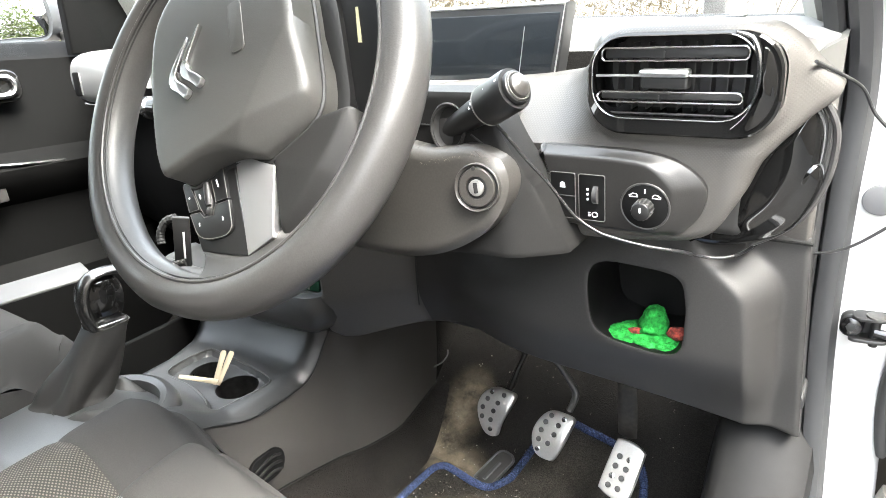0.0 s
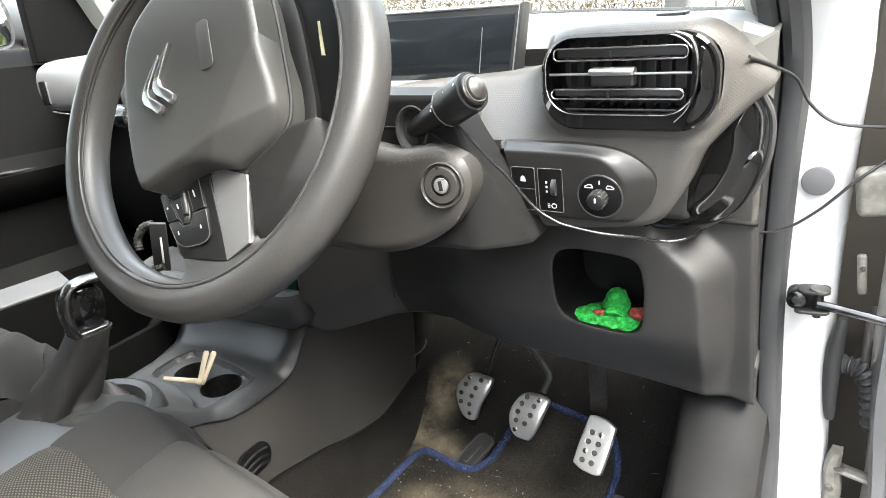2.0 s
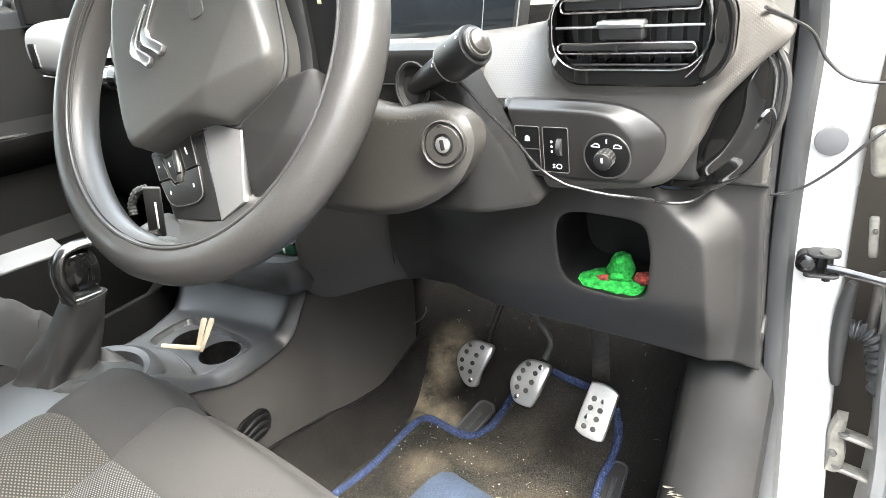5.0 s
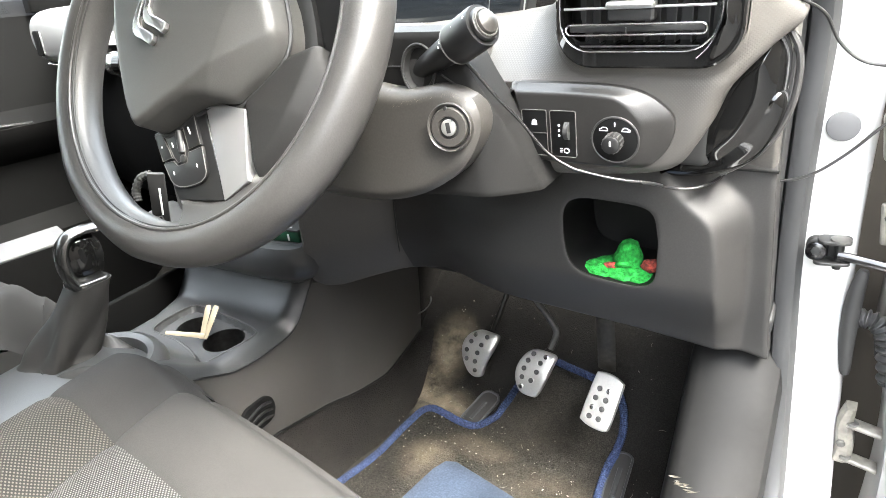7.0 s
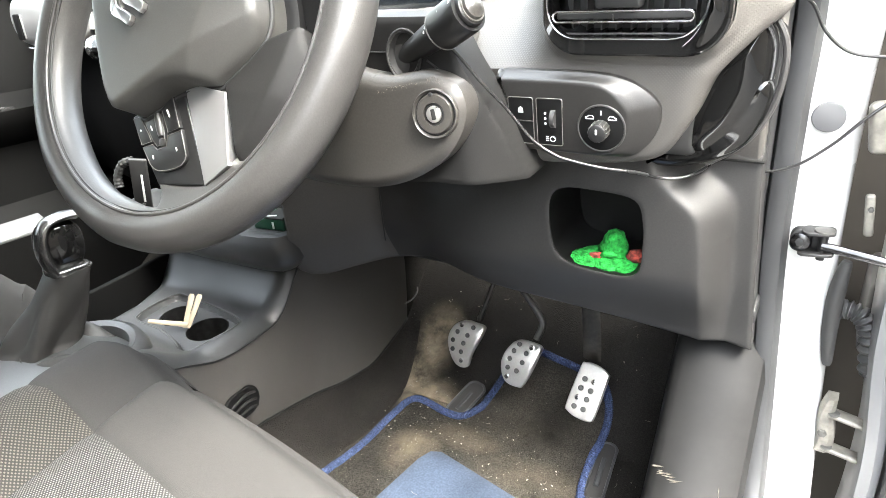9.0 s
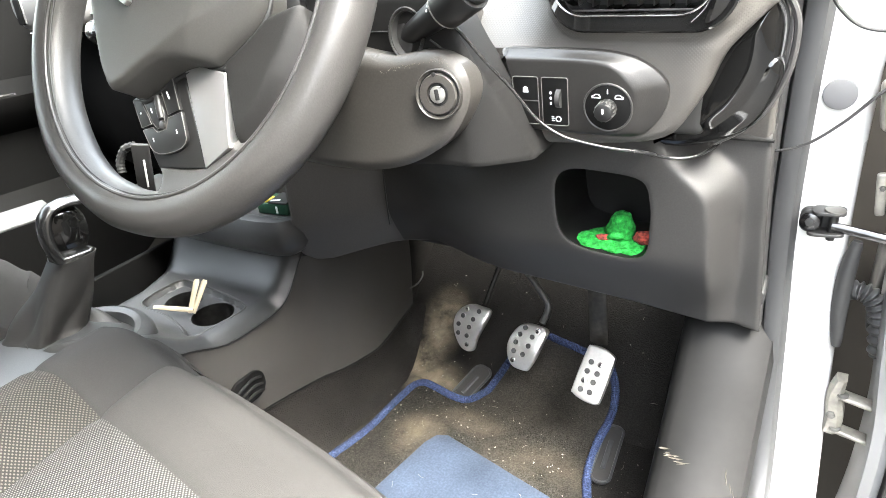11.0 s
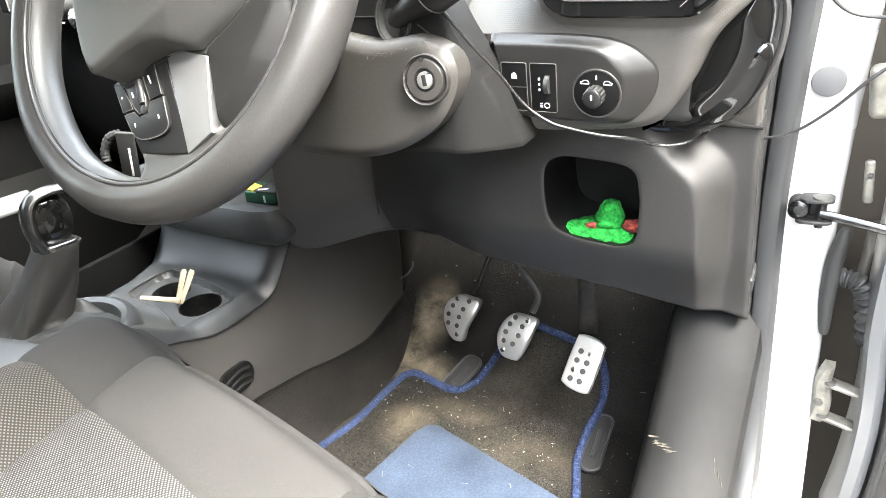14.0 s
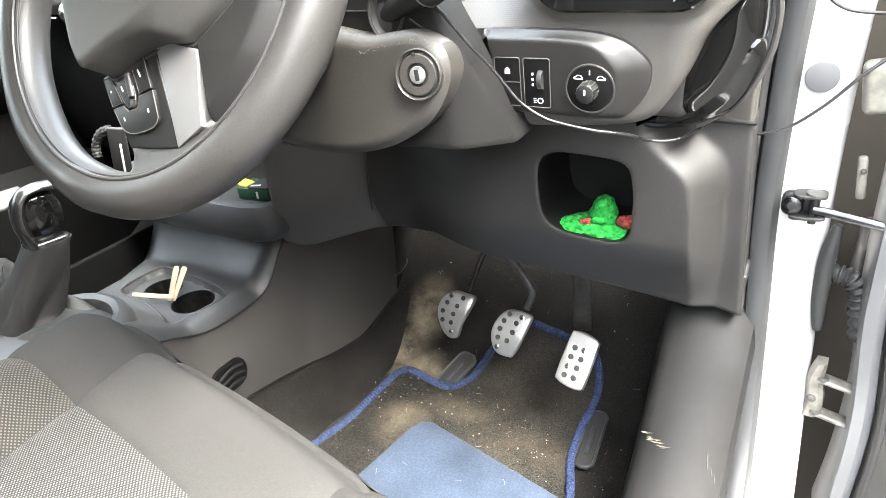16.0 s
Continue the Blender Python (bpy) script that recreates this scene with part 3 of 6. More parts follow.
def relief_strip():
    rings = []
    for y, z in ((1.20, 0.66), (0.95, 0.655), (0.80, 0.652), (0.775, 0.648), (0.75, 0.637), (0.72, 0.612), (0.68, 0.565), (0.62, 0.51), (0.55, 0.462), (0.45, 0.43), (0.2, 0.42), (-0.8, 0.42)):
        rings.append([Vector((0.668, y + 0.03, 0.30)), Vector((0.678, y + 0.016, z - 0.06)), Vector((0.6835, y + 0.008, z - 0.022)), Vector((0.686, y + 0.004, z - 0.010)), Vector((0.6905, y, z - 0.004)), Vector((0.70, y - 0.002, z - 0.001)), Vector((0.725, y - 0.004, z)), Vector((0.765, y - 0.003, z - 0.002)), Vector((0.785, y, z - 0.012)), Vector((0.79, y + 0.01, z - 0.03))])
    return loft(rings, False, False)

# ---- dashboard ----
def dashboard():
    dash = thing("dashboard", "grey moulded plastic dashboard with a wide air vent", "dashboard")
    # upper pad
    xs = np.linspace(-0.56, 0.752, 50)
    rows = []
    for s, z in ((0.0, 1.045), (0.02, 1.062), (0.06, 1.071), (0.3, 1.074), (0.7, 1.072), (1.0, 1.066)):
        row = []
        for x in xs:
            y0 = 0.635 + 0.070 * float(smooth01((x - 0.675) / 0.05)) + 0.115 * (1 - float(smooth01((x - 0.52) / 0.05)))
            y1 = 1.155 - 0.28 * (x / 0.7) ** 2
            row.append(Vector((x, y0 + s * (y1 - y0), z - 0.012 * max(0, (x - 0.70) / 0.05) ** 2 - 0.055 * float(smooth01((-0.15 - x) / 0.2)))))
        rows.append(row)
    part("upper_pad", loft(rows, False, False), M_PAD, dash, "pale grey grained top of the dashboard")
    for x, y in ((0.632, 0.70), (0.648, 0.765)):
        part("sensor_slot", plate(rrect(0.030, 0.030, 0.003), pose(x, y, 1.0735, 0, 0, 0), 0.003, 0.001), M_BLACK, dash)
    # embossed fascia that wraps the vent
    pts = [(0.20, 1.0), (0.30, 1.012), (0.42, 1.022), (0.51, 1.030), (0.545, 1.042), (0.560, 1.066), (0.595, 1.0785), (0.69, 1.0785), (0.722, 1.066),
           (0.744, 1.040), (0.762, 1.018), (0.742, 0.998), (0.714, 0.965), (0.697, 0.925), (0.672, 0.893), (0.61, 0.882), (0.535, 0.880), (0.505, 0.905), (0.485, 0.95), (0.44, 0.965), (0.20, 0.96)]
    outline = [(p.x, p.y) for p in spline([(*p, 0) for p in pts], 6, True)]
    vent_hole = rrect(0.159, 0.086, 0.034, 8, 0.6455, 1.030)
    so, sv = poly_sdf(outline), poly_sdf(vent_hole)

    def height(u, v):
        ring = np.exp(-(np.maximum(sv(u, v), 0) / 0.006) ** 2) * 0.006
        lean = 1.0 * np.maximum(v - 0.972, 0) * smooth01((0.578 - u) / 0.06)
        return -(9.0 * np.maximum(u - 0.685, 0) ** 2 + 0.10 * (v - 0.98) + lean + 0.13 * np.maximum(0.972 - v, 0)) + ring
    part("fascia", relief(lambda u, v: np.maximum(so(u, v), -sv(u, v)), height, (0.2, 0.77, 0.875, 1.092), 0.0021, at_y(0.60), 0.05, 0.009, so), M_POD, dash, "brown-grey fascia with a fine embossed pattern")
    # shelf behind the fascia, under the instrument screen
    part("instrument_shelf", rbox((0.40, 0.13, 0.022), pose(0.37, 0.722, 1.004), 0.008), M_PAD, dash)
    part("fascia_core", rbox((0.50, 0.30, 0.12), pose(0.45, 0.80, 0.94), 0.01), M_BLACK, dash)
    # end panel beside the pillar
    end = [(0.69, 0.86), (0.754, 0.862), (0.752, 1.0), (0.750, 1.046), (0.74, 1.052), (0.70, 1.04)]
    part("panel_gap", rbox((0.040, 0.004, 0.0018), pose(0.7365, 0.699, 0.8660), 0), M_SPOKE, dash)
    part("end_panel", plate(end, at_y(0.72), 0.02, 0.006), M_TRIM, dash, "plain grey end panel of the dashboard")
    # piano black lens on the end
    gl = [(p.x, p.y) for p in spline([(0.738, 1.004, 0), (0.7515, 0.992, 0), (0.7550, 0.968, 0), (0.752, 0.940, 0), (0.740, 0.912, 0), (0.724, 0.893, 0), (0.704, 0.878, 0), (0.680, 0.882, 0), (0.680, 0.93, 0), (0.700, 0.98, 0)], 6, True)]
    sg = poly_sdf(gl)

    def swell(u, v):
        rim = 1 - np.clip(-sg(u, v) / 0.024, 0, 1)
        return 0.024 * np.sqrt(np.maximum(1 - rim * rim, 0))
    lens = part("end_trim", relief(sg, swell, (0.675, 0.758, 0.872, 1.008), 0.0016, at_y(0.674), 0.02), M_LENS, dash, "domed glossy black trim on the dashboard's end")
    part("trim_rim", sweep(spline([at_y(0.674) @ Vector((x, z, 0.006)) for x, z in ((0.748, 1.012), (0.7605, 0.99), (0.7635, 0.966), (0.760, 0.936), (0.747, 0.906), (0.729, 0.886), (0.706, 0.871))], 6), 0.0032, 8), M_MID, lens, "grey rim")
    low = [(p.x, p.y) for p in spline([(0.752, 0.955, 0), (0.757, 0.935, 0), (0.742, 0.896, 0), (0.714, 0.876, 0), (0.675, 0.866, 0), (0.644, 0.870, 0), (0.655, 0.884, 0), (0.70, 0.91, 0), (0.73, 0.95, 0)], 6, True)]
    part("end_trim_surround", plate(low, at_y(0.685), 0.030, 0.010), M_LENS, dash, "black lower lip under the fascia")
    # folded end of the pad beside the pillar
    a, b, c, d, e = Vector((0.690, 0.652, 1.058)), Vector((0.7360, 0.690, 1.0452)), Vector((0.7580, 0.702, 1.0580)), Vector((0.7585, 0.705, 0.995)), Vector((0.7440, 0.690, 1.012))
    bm = bmesh.new()
    va, vb, vc, vd, ve = (bm.verts.new(q) for q in (a, b, c, d, e))
    vf = bm.verts.new(Vector((0.690, 0.662, 0.990)))
    vg = bm.verts.new(Vector((0.758, 0.74, 1.066)))
    vh = bm.verts.new(Vector((0.690, 0.70, 1.066)))
    for q in ((va, vb, ve, vf), (vb, vc, vd, ve), (va, vh, vg, vc, vb)):
        bm.faces.new(q)
    part("pad_end", bm, M_SATINGREY, dash, "folded grey end of the pad", smooth=False)
    vent(dash, vent_hole)
    switches(dash)
    knee_panel(dash)
    centre_stack(dash)
    return dash


def vent(dash, hole):
    m = at_y(0.594)
    inner = rrect(0.136, 0.070, 0.028, 8, 0.638, 1.036)
    rings = [[m @ Vector((*p, z)) for p in q] for q, z in ((hole, -0.01), (hole, 0.001), (inset(hole, 0.002), 0.003), (inner, 0.001), (inset(inner, 0.001), -0.002), (inset(inner, 0.003), -0.05))]
    b = loft(rings, True, False)
    v = part("air_vent", b, M_GLOSS, dash, "wide rounded air vent in gloss black")
    back = bmesh.new()
    back.faces.new([back.verts.new(m @ Vector((*p, -0.045))) for p in inset(inner, 0.001)])
    part("duct", back, M_BLACK, v)
    part("bright_rim", ring_tube(inner, m, 0.0009, 0.0012), M_CHROME, v, "thin bright rim")
    arc = spline([m @ Vector((x, z, 0.003)) for x, z in ((0.688, 1.072), (0.701, 1.066), (0.7075, 1.045), (0.706, 1.022), (0.699, 1.006), (0.690, 0.996))], 6)
    part("bright_arc", sweep(arc, lambda s: 0.0006 + 0.0018 * math.sin(math.pi * min(1, s + 0.15)) ** 2, 8), M_CHROME, v, "chrome arc at the vent's end")
    for cz, w, cx, h in ((1.0555, 0.120, 0.638, 0.0108), (1.0195, 0.121, 0.6355, 0.0088)):
        vane = part("vane", ring_tube(rrect(w, h, 0.0043, 6, cx, cz), m, 0.0011, -0.001), M_CHROME, v, "bright-edged louvre vane")
        part("vane_core", plate(rrect(w - 0.003, h - 0.003, 0.002, 4, cx, cz), m @ Matrix.Translation((0, 0, -0.018)), 0.012, 0.001), M_BLACK, vane)
        part("vane_pin", rbox((0.0012, 0.002, h * 0.6), pose(cx - 0.006, 0.5955, cz - 0.001), 0), M_MID, vane)
    part("vane", sweep([m @ Vector((0.573, 1.0375, -0.002)), m @ Vector((0.702, 1.0375, -0.002))], 0.0012, 8), M_SATIN, v)
    part("vane", sweep([m @ Vector((0.580, 1.0045, -0.006)), m @ Vector((0.696, 1.0045, -0.006))], 0.0010, 8), M_MID, v)
    tab = plate(rrect(0.042, 0.0066, 0.0028, 4, 0.6335, 1.0400), m @ Matrix.Translation((0, 0, -0.006)), 0.012, 0.003)
    slider = part("slider_tab", tab, M_SATIN, v, "silver slider tab")
    part("slider_base", plate(rrect(0.040, 0.012, 0.003, 4, 0.6335, 1.0320), m @ Matrix.Translation((0, 0, -0.010)), 0.010, 0.003), M_BLACK, slider)
    for i in range(9):
        part("fin", rbox((0.0012, 0.018, 0.058), pose(0.585 + i * 0.0135, 0.628, 1.034), 0), M_MID, v)
    cheek = [(0.7085, 1.060), (0.716, 1.054), (0.7215, 1.035), (0.720, 1.015), (0.711, 1.000), (0.700, 0.995), (0.708, 1.012), (0.7105, 1.040)]
    part("cheek", plate([(p.x, p.y) for p in spline([(*q, 0) for q in cheek], 4, True)], m, 0.006, 0.004, 4, 0.004), M_GLOSS, v)


def switches(dash):
    pts = [(0.5190, 0.966), (0.5240, 0.9725), (0.538, 0.9735), (0.61, 0.9725), (0.647, 0.9660), (0.6705, 0.9500), (0.6755, 0.935), (0.670, 0.915), (0.652, 0.8965), (0.63, 0.8935), (0.598, 0.893), (0.545, 0.894), (0.5355, 0.896), (0.5315, 0.904)]
    o = [(p.x, p.y) for p in spline([(*q, 0) for q in pts], 6, True)]
    m = at_y(0.604) @ pose(0.6, 0.93, 0, 5, 0, 0) @ pose(-0.6, -0.93, 0)
    rings = []
    for d, z, k in ((0.0, 0.0, 0), (0.0, 0.008, 0), (0.0012, 0.0095, 0.06), (0.003, 0.0125, 0.35), (0.0042, 0.0165, 0.72), (0.0052, 0.0192, 0.94), (0.0068, 0.0203, 1.0), (0.009, 0.0206, 1.0)):
        ring = []
        for x, y in inset(o, d):
            x -= k * 0.019 * float(smooth01((x - 0.61) / 0.06))
            ring.append(m @ Vector((x, y, z)))
        rings.append(ring)
    panel = part("switch_panel", loft(rings), M_PANEL, dash, "brown-grey raised switch panel")
    f = m @ Matrix.Translation((0, 0, 0.0208))
    for cx, lab in ((0.5475, "child lock"), (0.5765, "headlamp level")):
        sw = part("switch", plate(rrect(0.0255, 0.046, 0.002, 3, cx, 0.929), f, 0.002, 0.001), M_SPOKE, panel)
        part("switch_edge", ring_tube(rrect(0.0255, 0.046, 0.002, 3, cx, 0.929), f, 0.0004, 0.002), M_SATINGREY, sw)
        if lab == "child lock":
            part("key_gap", plate(rrect(0.0245, 0.001, 0.0004, 2, cx, 0.929), f, 0.0026, 0.0002), M_MID, sw)
            part("lamp_icon", plate([(cx - 0.0028, 0.937), (cx + 0.0028, 0.937), (cx + 0.0022, 0.9415), (cx, 0.943), (cx - 0.0022, 0.9415)], f, 0.0026, 0.0002), M_ICON, sw, "white lamp symbol")
        else:
            wheel = sweep([f @ Vector((cx + 0.002 + 0.0045 * k, 0.9325, 0.0)) for k in (0, 0.5, 1)], 0.009, 24)
            part("thumb_wheel", wheel, M_RUBBER, sw)
            for dz in (0.9275, 0.9325, 0.9375):
                part("number_mark", plate(rrect(0.0020, 0.0026, 0.0008, 2, cx - 0.004, dz), f, 0.0026, 0.0002), M_ICON, sw)
            part("headlamp_icon", ring_tube([(cx + 0.003 + 0.0026 * math.cos(a), 0.9125 + 0.0024 * math.sin(a)) for a in np.linspace(0, 2 * math.pi, 14, endpoint=False)], f, 0.0004, 0.0024, 5), M_ICON, sw)
            for k in (-0.0025, 0, 0.0025):
                part("beam_mark", plate(rrect(0.0026, 0.0006, 0.0002, 2, cx - 0.0025, 0.9125 + 0.7 * k), f, 0.0026, 0.0002), M_ICON, sw)
    c = f @ Matrix.Translation((0.6262, 0.926, 0))
    dial = part("mirror_control", disc(c, 0.0215, 0.0016, 0.0008), M_SPOKE, panel, "round mirror control with a knob")
    part("dial_ring", ring_tube([(0.0218 * math.cos(a), 0.0218 * math.sin(a)) for a in np.linspace(0, 2 * math.pi, 40, endpoint=False)], c, 0.0011, 0.001), M_MID, dial)
    knob = part("knob", disc(c @ pose(0, 0, 0, 0, 0, 0), 0.0085, 0.016, 0.002, 24), M_STALK, dial)
    for k in range(14):
        q = 2 * math.pi * k / 14
        part("grip_rib", rbox((0.0012, 0.0012, 0.011), c @ pose(0.0086 * math.cos(q), 0.0086 * math.sin(q), 0.008), 0.0003, 1), M_MID, knob)
    part("pointer", plate(rrect(0.0018, 0.005, 0.0008, 3, 0, 0.002), c @ Matrix.Translation((0, 0, 0.0155)), 0.001, 0.0003), M_ICON, knob)
    part("mark", plate(rrect(0.0010, 0.0042, 0.0004, 2, 0, 0.0150), c, 0.0022, 0.0002), M_ICON, dial)
    for side in (-1, 1):
        car = [(-0.0038, -0.0010), (0.0038, -0.0010), (0.0040, 0.0004), (0.0024, 0.0008), (0.0012, 0.0021), (-0.0022, 0.0021), (-0.0034, 0.0006)]
        part("mark", ring_tube([(side * x + 0.0103 * side, y + 0.0100) for x, y in car], c, 0.00042, 0.0017, 5), M_ICON, dial)


def knee_panel(dash):
    pts = [(0.30, 0.90), (0.55, 0.898), (0.66, 0.885), (0.70, 0.880), (0.754, 0.872), (0.762, 0.76), (0.770, 0.634), (0.745, 0.639), (0.708, 0.6455), (0.63, 0.654), (0.526, 0.661), (0.40, 0.668), (0.31, 0.672), (0.24, 0.668), (0.216, 0.666), (0.200, 0.670), (0.190, 0.682), (0.188, 0.70), (0.193, 0.72), (0.199, 0.75), (0.199, 0.84), (0.208, 0.875), (0.23, 0.90)]
    so = poly_sdf(pts)
    hole = [(p.x, p.y) for p in spline([(0.546, 0.815, 0), (0.547, 0.775, 0), (0.554, 0.751, 0), (0.572, 0.738, 0), (0.61, 0.7325, 0), (0.638, 0.734, 0), (0.651, 0.746, 0), (0.653, 0.775, 0), (0.652, 0.80, 0), (0.642, 0.827, 0), (0.60, 0.833, 0), (0.562, 0.831, 0)], 5, True)]
    sh = poly_sdf(hole)

    def height(u, v):
        r1 = soft_interp(v, [0.677, 0.717, 0.776, 0.818, 0.834, 0.856, 0.90], [0.716, 0.717, 0.713, 0.706, 0.684, 0.660, 0.65])
        r2 = soft_interp(v, [0.649, 0.712, 0.79, 0.815, 0.835, 0.852, 0.90], [0.720, 0.728, 0.737, 0.736, 0.728, 0.702, 0.69])
        way = (u - r1) / np.maximum(r2 - r1, 0.024)
        step = 0.5 * (np.sqrt(way ** 2 + 0.007) - np.sqrt((way - 1) ** 2 + 0.012) + 1)
        back = 0.05 * smooth01((v - 0.78) / 0.12) * smooth01((0.60 - u) / 0.2) * smooth01((u - 0.2) / 0.1) + 0.03 * np.exp(-((u - 0.34) / 0.07) ** 2) - 0.088 * smooth01((0.29 - u) / 0.115)
        low = 0.040 * smooth01((0.745 - v) / 0.11)
        return -(0.045 * step + back + low * (1 - 0.72 * step))
    m = at_y(0.655)
    whole = relief(lambda u, v: np.maximum(so(u, v), -sh(u, v)), height, (0.18, 0.776, 0.615, 0.902), 0.0022, m, 0.06, 0.005, lambda u, v: np.maximum(so(u, v), -sh(u, v) - 0.002))
    cheek = whole.copy()
    seam = 0.2915
    for bm, keep in ((whole, 1), (cheek, -1)):
        bmesh.ops.bisect_plane(bm, geom=list(bm.verts) + list(bm.edges) + list(bm.faces), plane_co=(seam, 0, 0), plane_no=(-keep, 0, 0), clear_outer=True)
    knee = part("knee_panel", whole, M_DARK, dash, "charcoal lower panel with an open cubby")
    # lighter material than the knee panel: light bounced onto the cheek is in its colour
    part("knee_cheek", cheek, M_TUNNEL, dash, "brown-black cheek beside the centre tunnel, bounced light in its colour")
    bowl = loft([[m @ Vector((*p, z)) for p in inset(hole, d)] for z, d in ((-0.004, 0.0), (-0.03, 0.002), (-0.09, 0.006))], True, False)
    bowl.faces.new([bowl.verts.new(m @ Vector((*p, -0.09))) for p in inset(hole, 0.006)])
    part("cubby", bowl, M_SPOKE, knee, "open storage cubby")
    part("panel_seam", sweep([(0.2915, 0.6735, 0.712), (0.2915, 0.6728, 0.74), (0.292, 0.6728, 0.77), (0.2915, 0.6745, 0.797)], 0.0010, 6), M_STALK, knee)
    part("under_tray", rbox((0.66, 0.30, 0.02), pose(0.44, 0.86, 0.70) @ pose(0, 0, 0, 8, 0, 0), 0.004), M_BLACK, dash)


def centre_stack(dash):
    # body between the console and the upper pad
    rings = []
    for z, y0, w in ((0.66, 0.62, 0.17), (0.70, 0.62, 0.17), (0.76, 0.62, 0.17), (0.84, 0.63, 0.18), (0.92, 0.635, 0.20), (1.0, 0.635, 0.24), (1.05, 0.645, 0.25)):
        rings.append([Vector((0.03 + a * w, y0 + b, z)) for a, b in ((-1.0, 0.25), (-1.0, 0.05), (-0.93, 0.012), (-0.8, 0.0), (0.0, -0.004), (0.72, 0.0), (0.86, 0.012), (0.95, 0.05), (0.97, 0.25))])
    part("centre_body", loft(rings, False, False), M_TUNNEL, dash, "dark centre body")
    part("radio_panel", plate(rrect(0.22, 0.09, 0.012, 5, 0.02, 0.90), at_y(0.634), 0.008, 0.003), M_GLOSS, dash)
    # open tray with a rounded lip
    lip = spline([Vector(q) for q in ((-0.17, 0.64, 0.745), (-0.155, 0.575, 0.745), (-0.11, 0.552, 0.746), (0.03, 0.545, 0.747), (0.14, 0.548, 0.747), (0.176, 0.555, 0.746), (0.196, 0.568, 0.745), (0.206, 0.60, 0.744), (0.210, 0.70, 0.742))], 6)
    rows = []
    for dz, back in ((-0.002, 0.030), (0.003, 0.014), (0.001, 0.005), (-0.008, 0.0), (-0.020, -0.003), (-0.035, -0.002), (-0.048, 0.006), (-0.058, 0.020), (-0.064, 0.05)):
        row = []
        for i, p in enumerate(lip):
            go = lip[min(i + 1, len(lip) - 1)] - lip[max(i - 1, 0)]
            row.append(p + Vector((-go.y, go.x, 0)).normalized() * back + Vector((0, 0, dz)))
        rows.append(row)
    part("tray", loft(rows, False, False), M_CONSOLE, dash, "rounded open tray")
    part("tray_floor", rbox((0.34, 0.12, 0.008), pose(0.02, 0.634, 0.742), 0.002), M_BLACK, dash)
    # chrome vent wheel and strips beside the radio
    kn = part("vent_wheel", sweep([(-0.140, 0.605, 0.985), (-0.136, 0.602, 0.985), (-0.12, 0.60, 0.985), (-0.095, 0.60, 0.985), (-0.07, 0.602, 0.985)], lambda s: 0.012 + 0.006 * math.sin(math.pi * min(1, 0.15 + s)), 20), M_CHROME, dash, "round chrome vent wheel")
    part("dark_band", sweep([(-0.118, 0.60, 0.985), (-0.100, 0.60, 0.985)], 0.0185, 20), M_GLOSS, kn)
    part("chrome_strip", sweep([(-0.135, 0.61, 0.962), (-0.06, 0.61, 0.962)], 0.003, 8), M_CHROME, dash)
    part("chrome_strip", sweep([(-0.115, 0.62, 1.0), (-0.112, 0.625, 1.04)], 0.004, 8), M_CHROME, dash)
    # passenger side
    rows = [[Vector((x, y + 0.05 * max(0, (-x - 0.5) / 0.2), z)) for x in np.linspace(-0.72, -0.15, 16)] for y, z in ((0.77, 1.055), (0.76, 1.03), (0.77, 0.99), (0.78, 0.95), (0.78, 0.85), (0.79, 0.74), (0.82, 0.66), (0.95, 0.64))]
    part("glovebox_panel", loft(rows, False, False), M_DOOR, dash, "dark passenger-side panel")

# ---- steering ----
WHEEL = facing((0.3466, 0.3791, 1.0481), (0, -math.cos(radians(30.7)), math.sin(radians(30.7))))


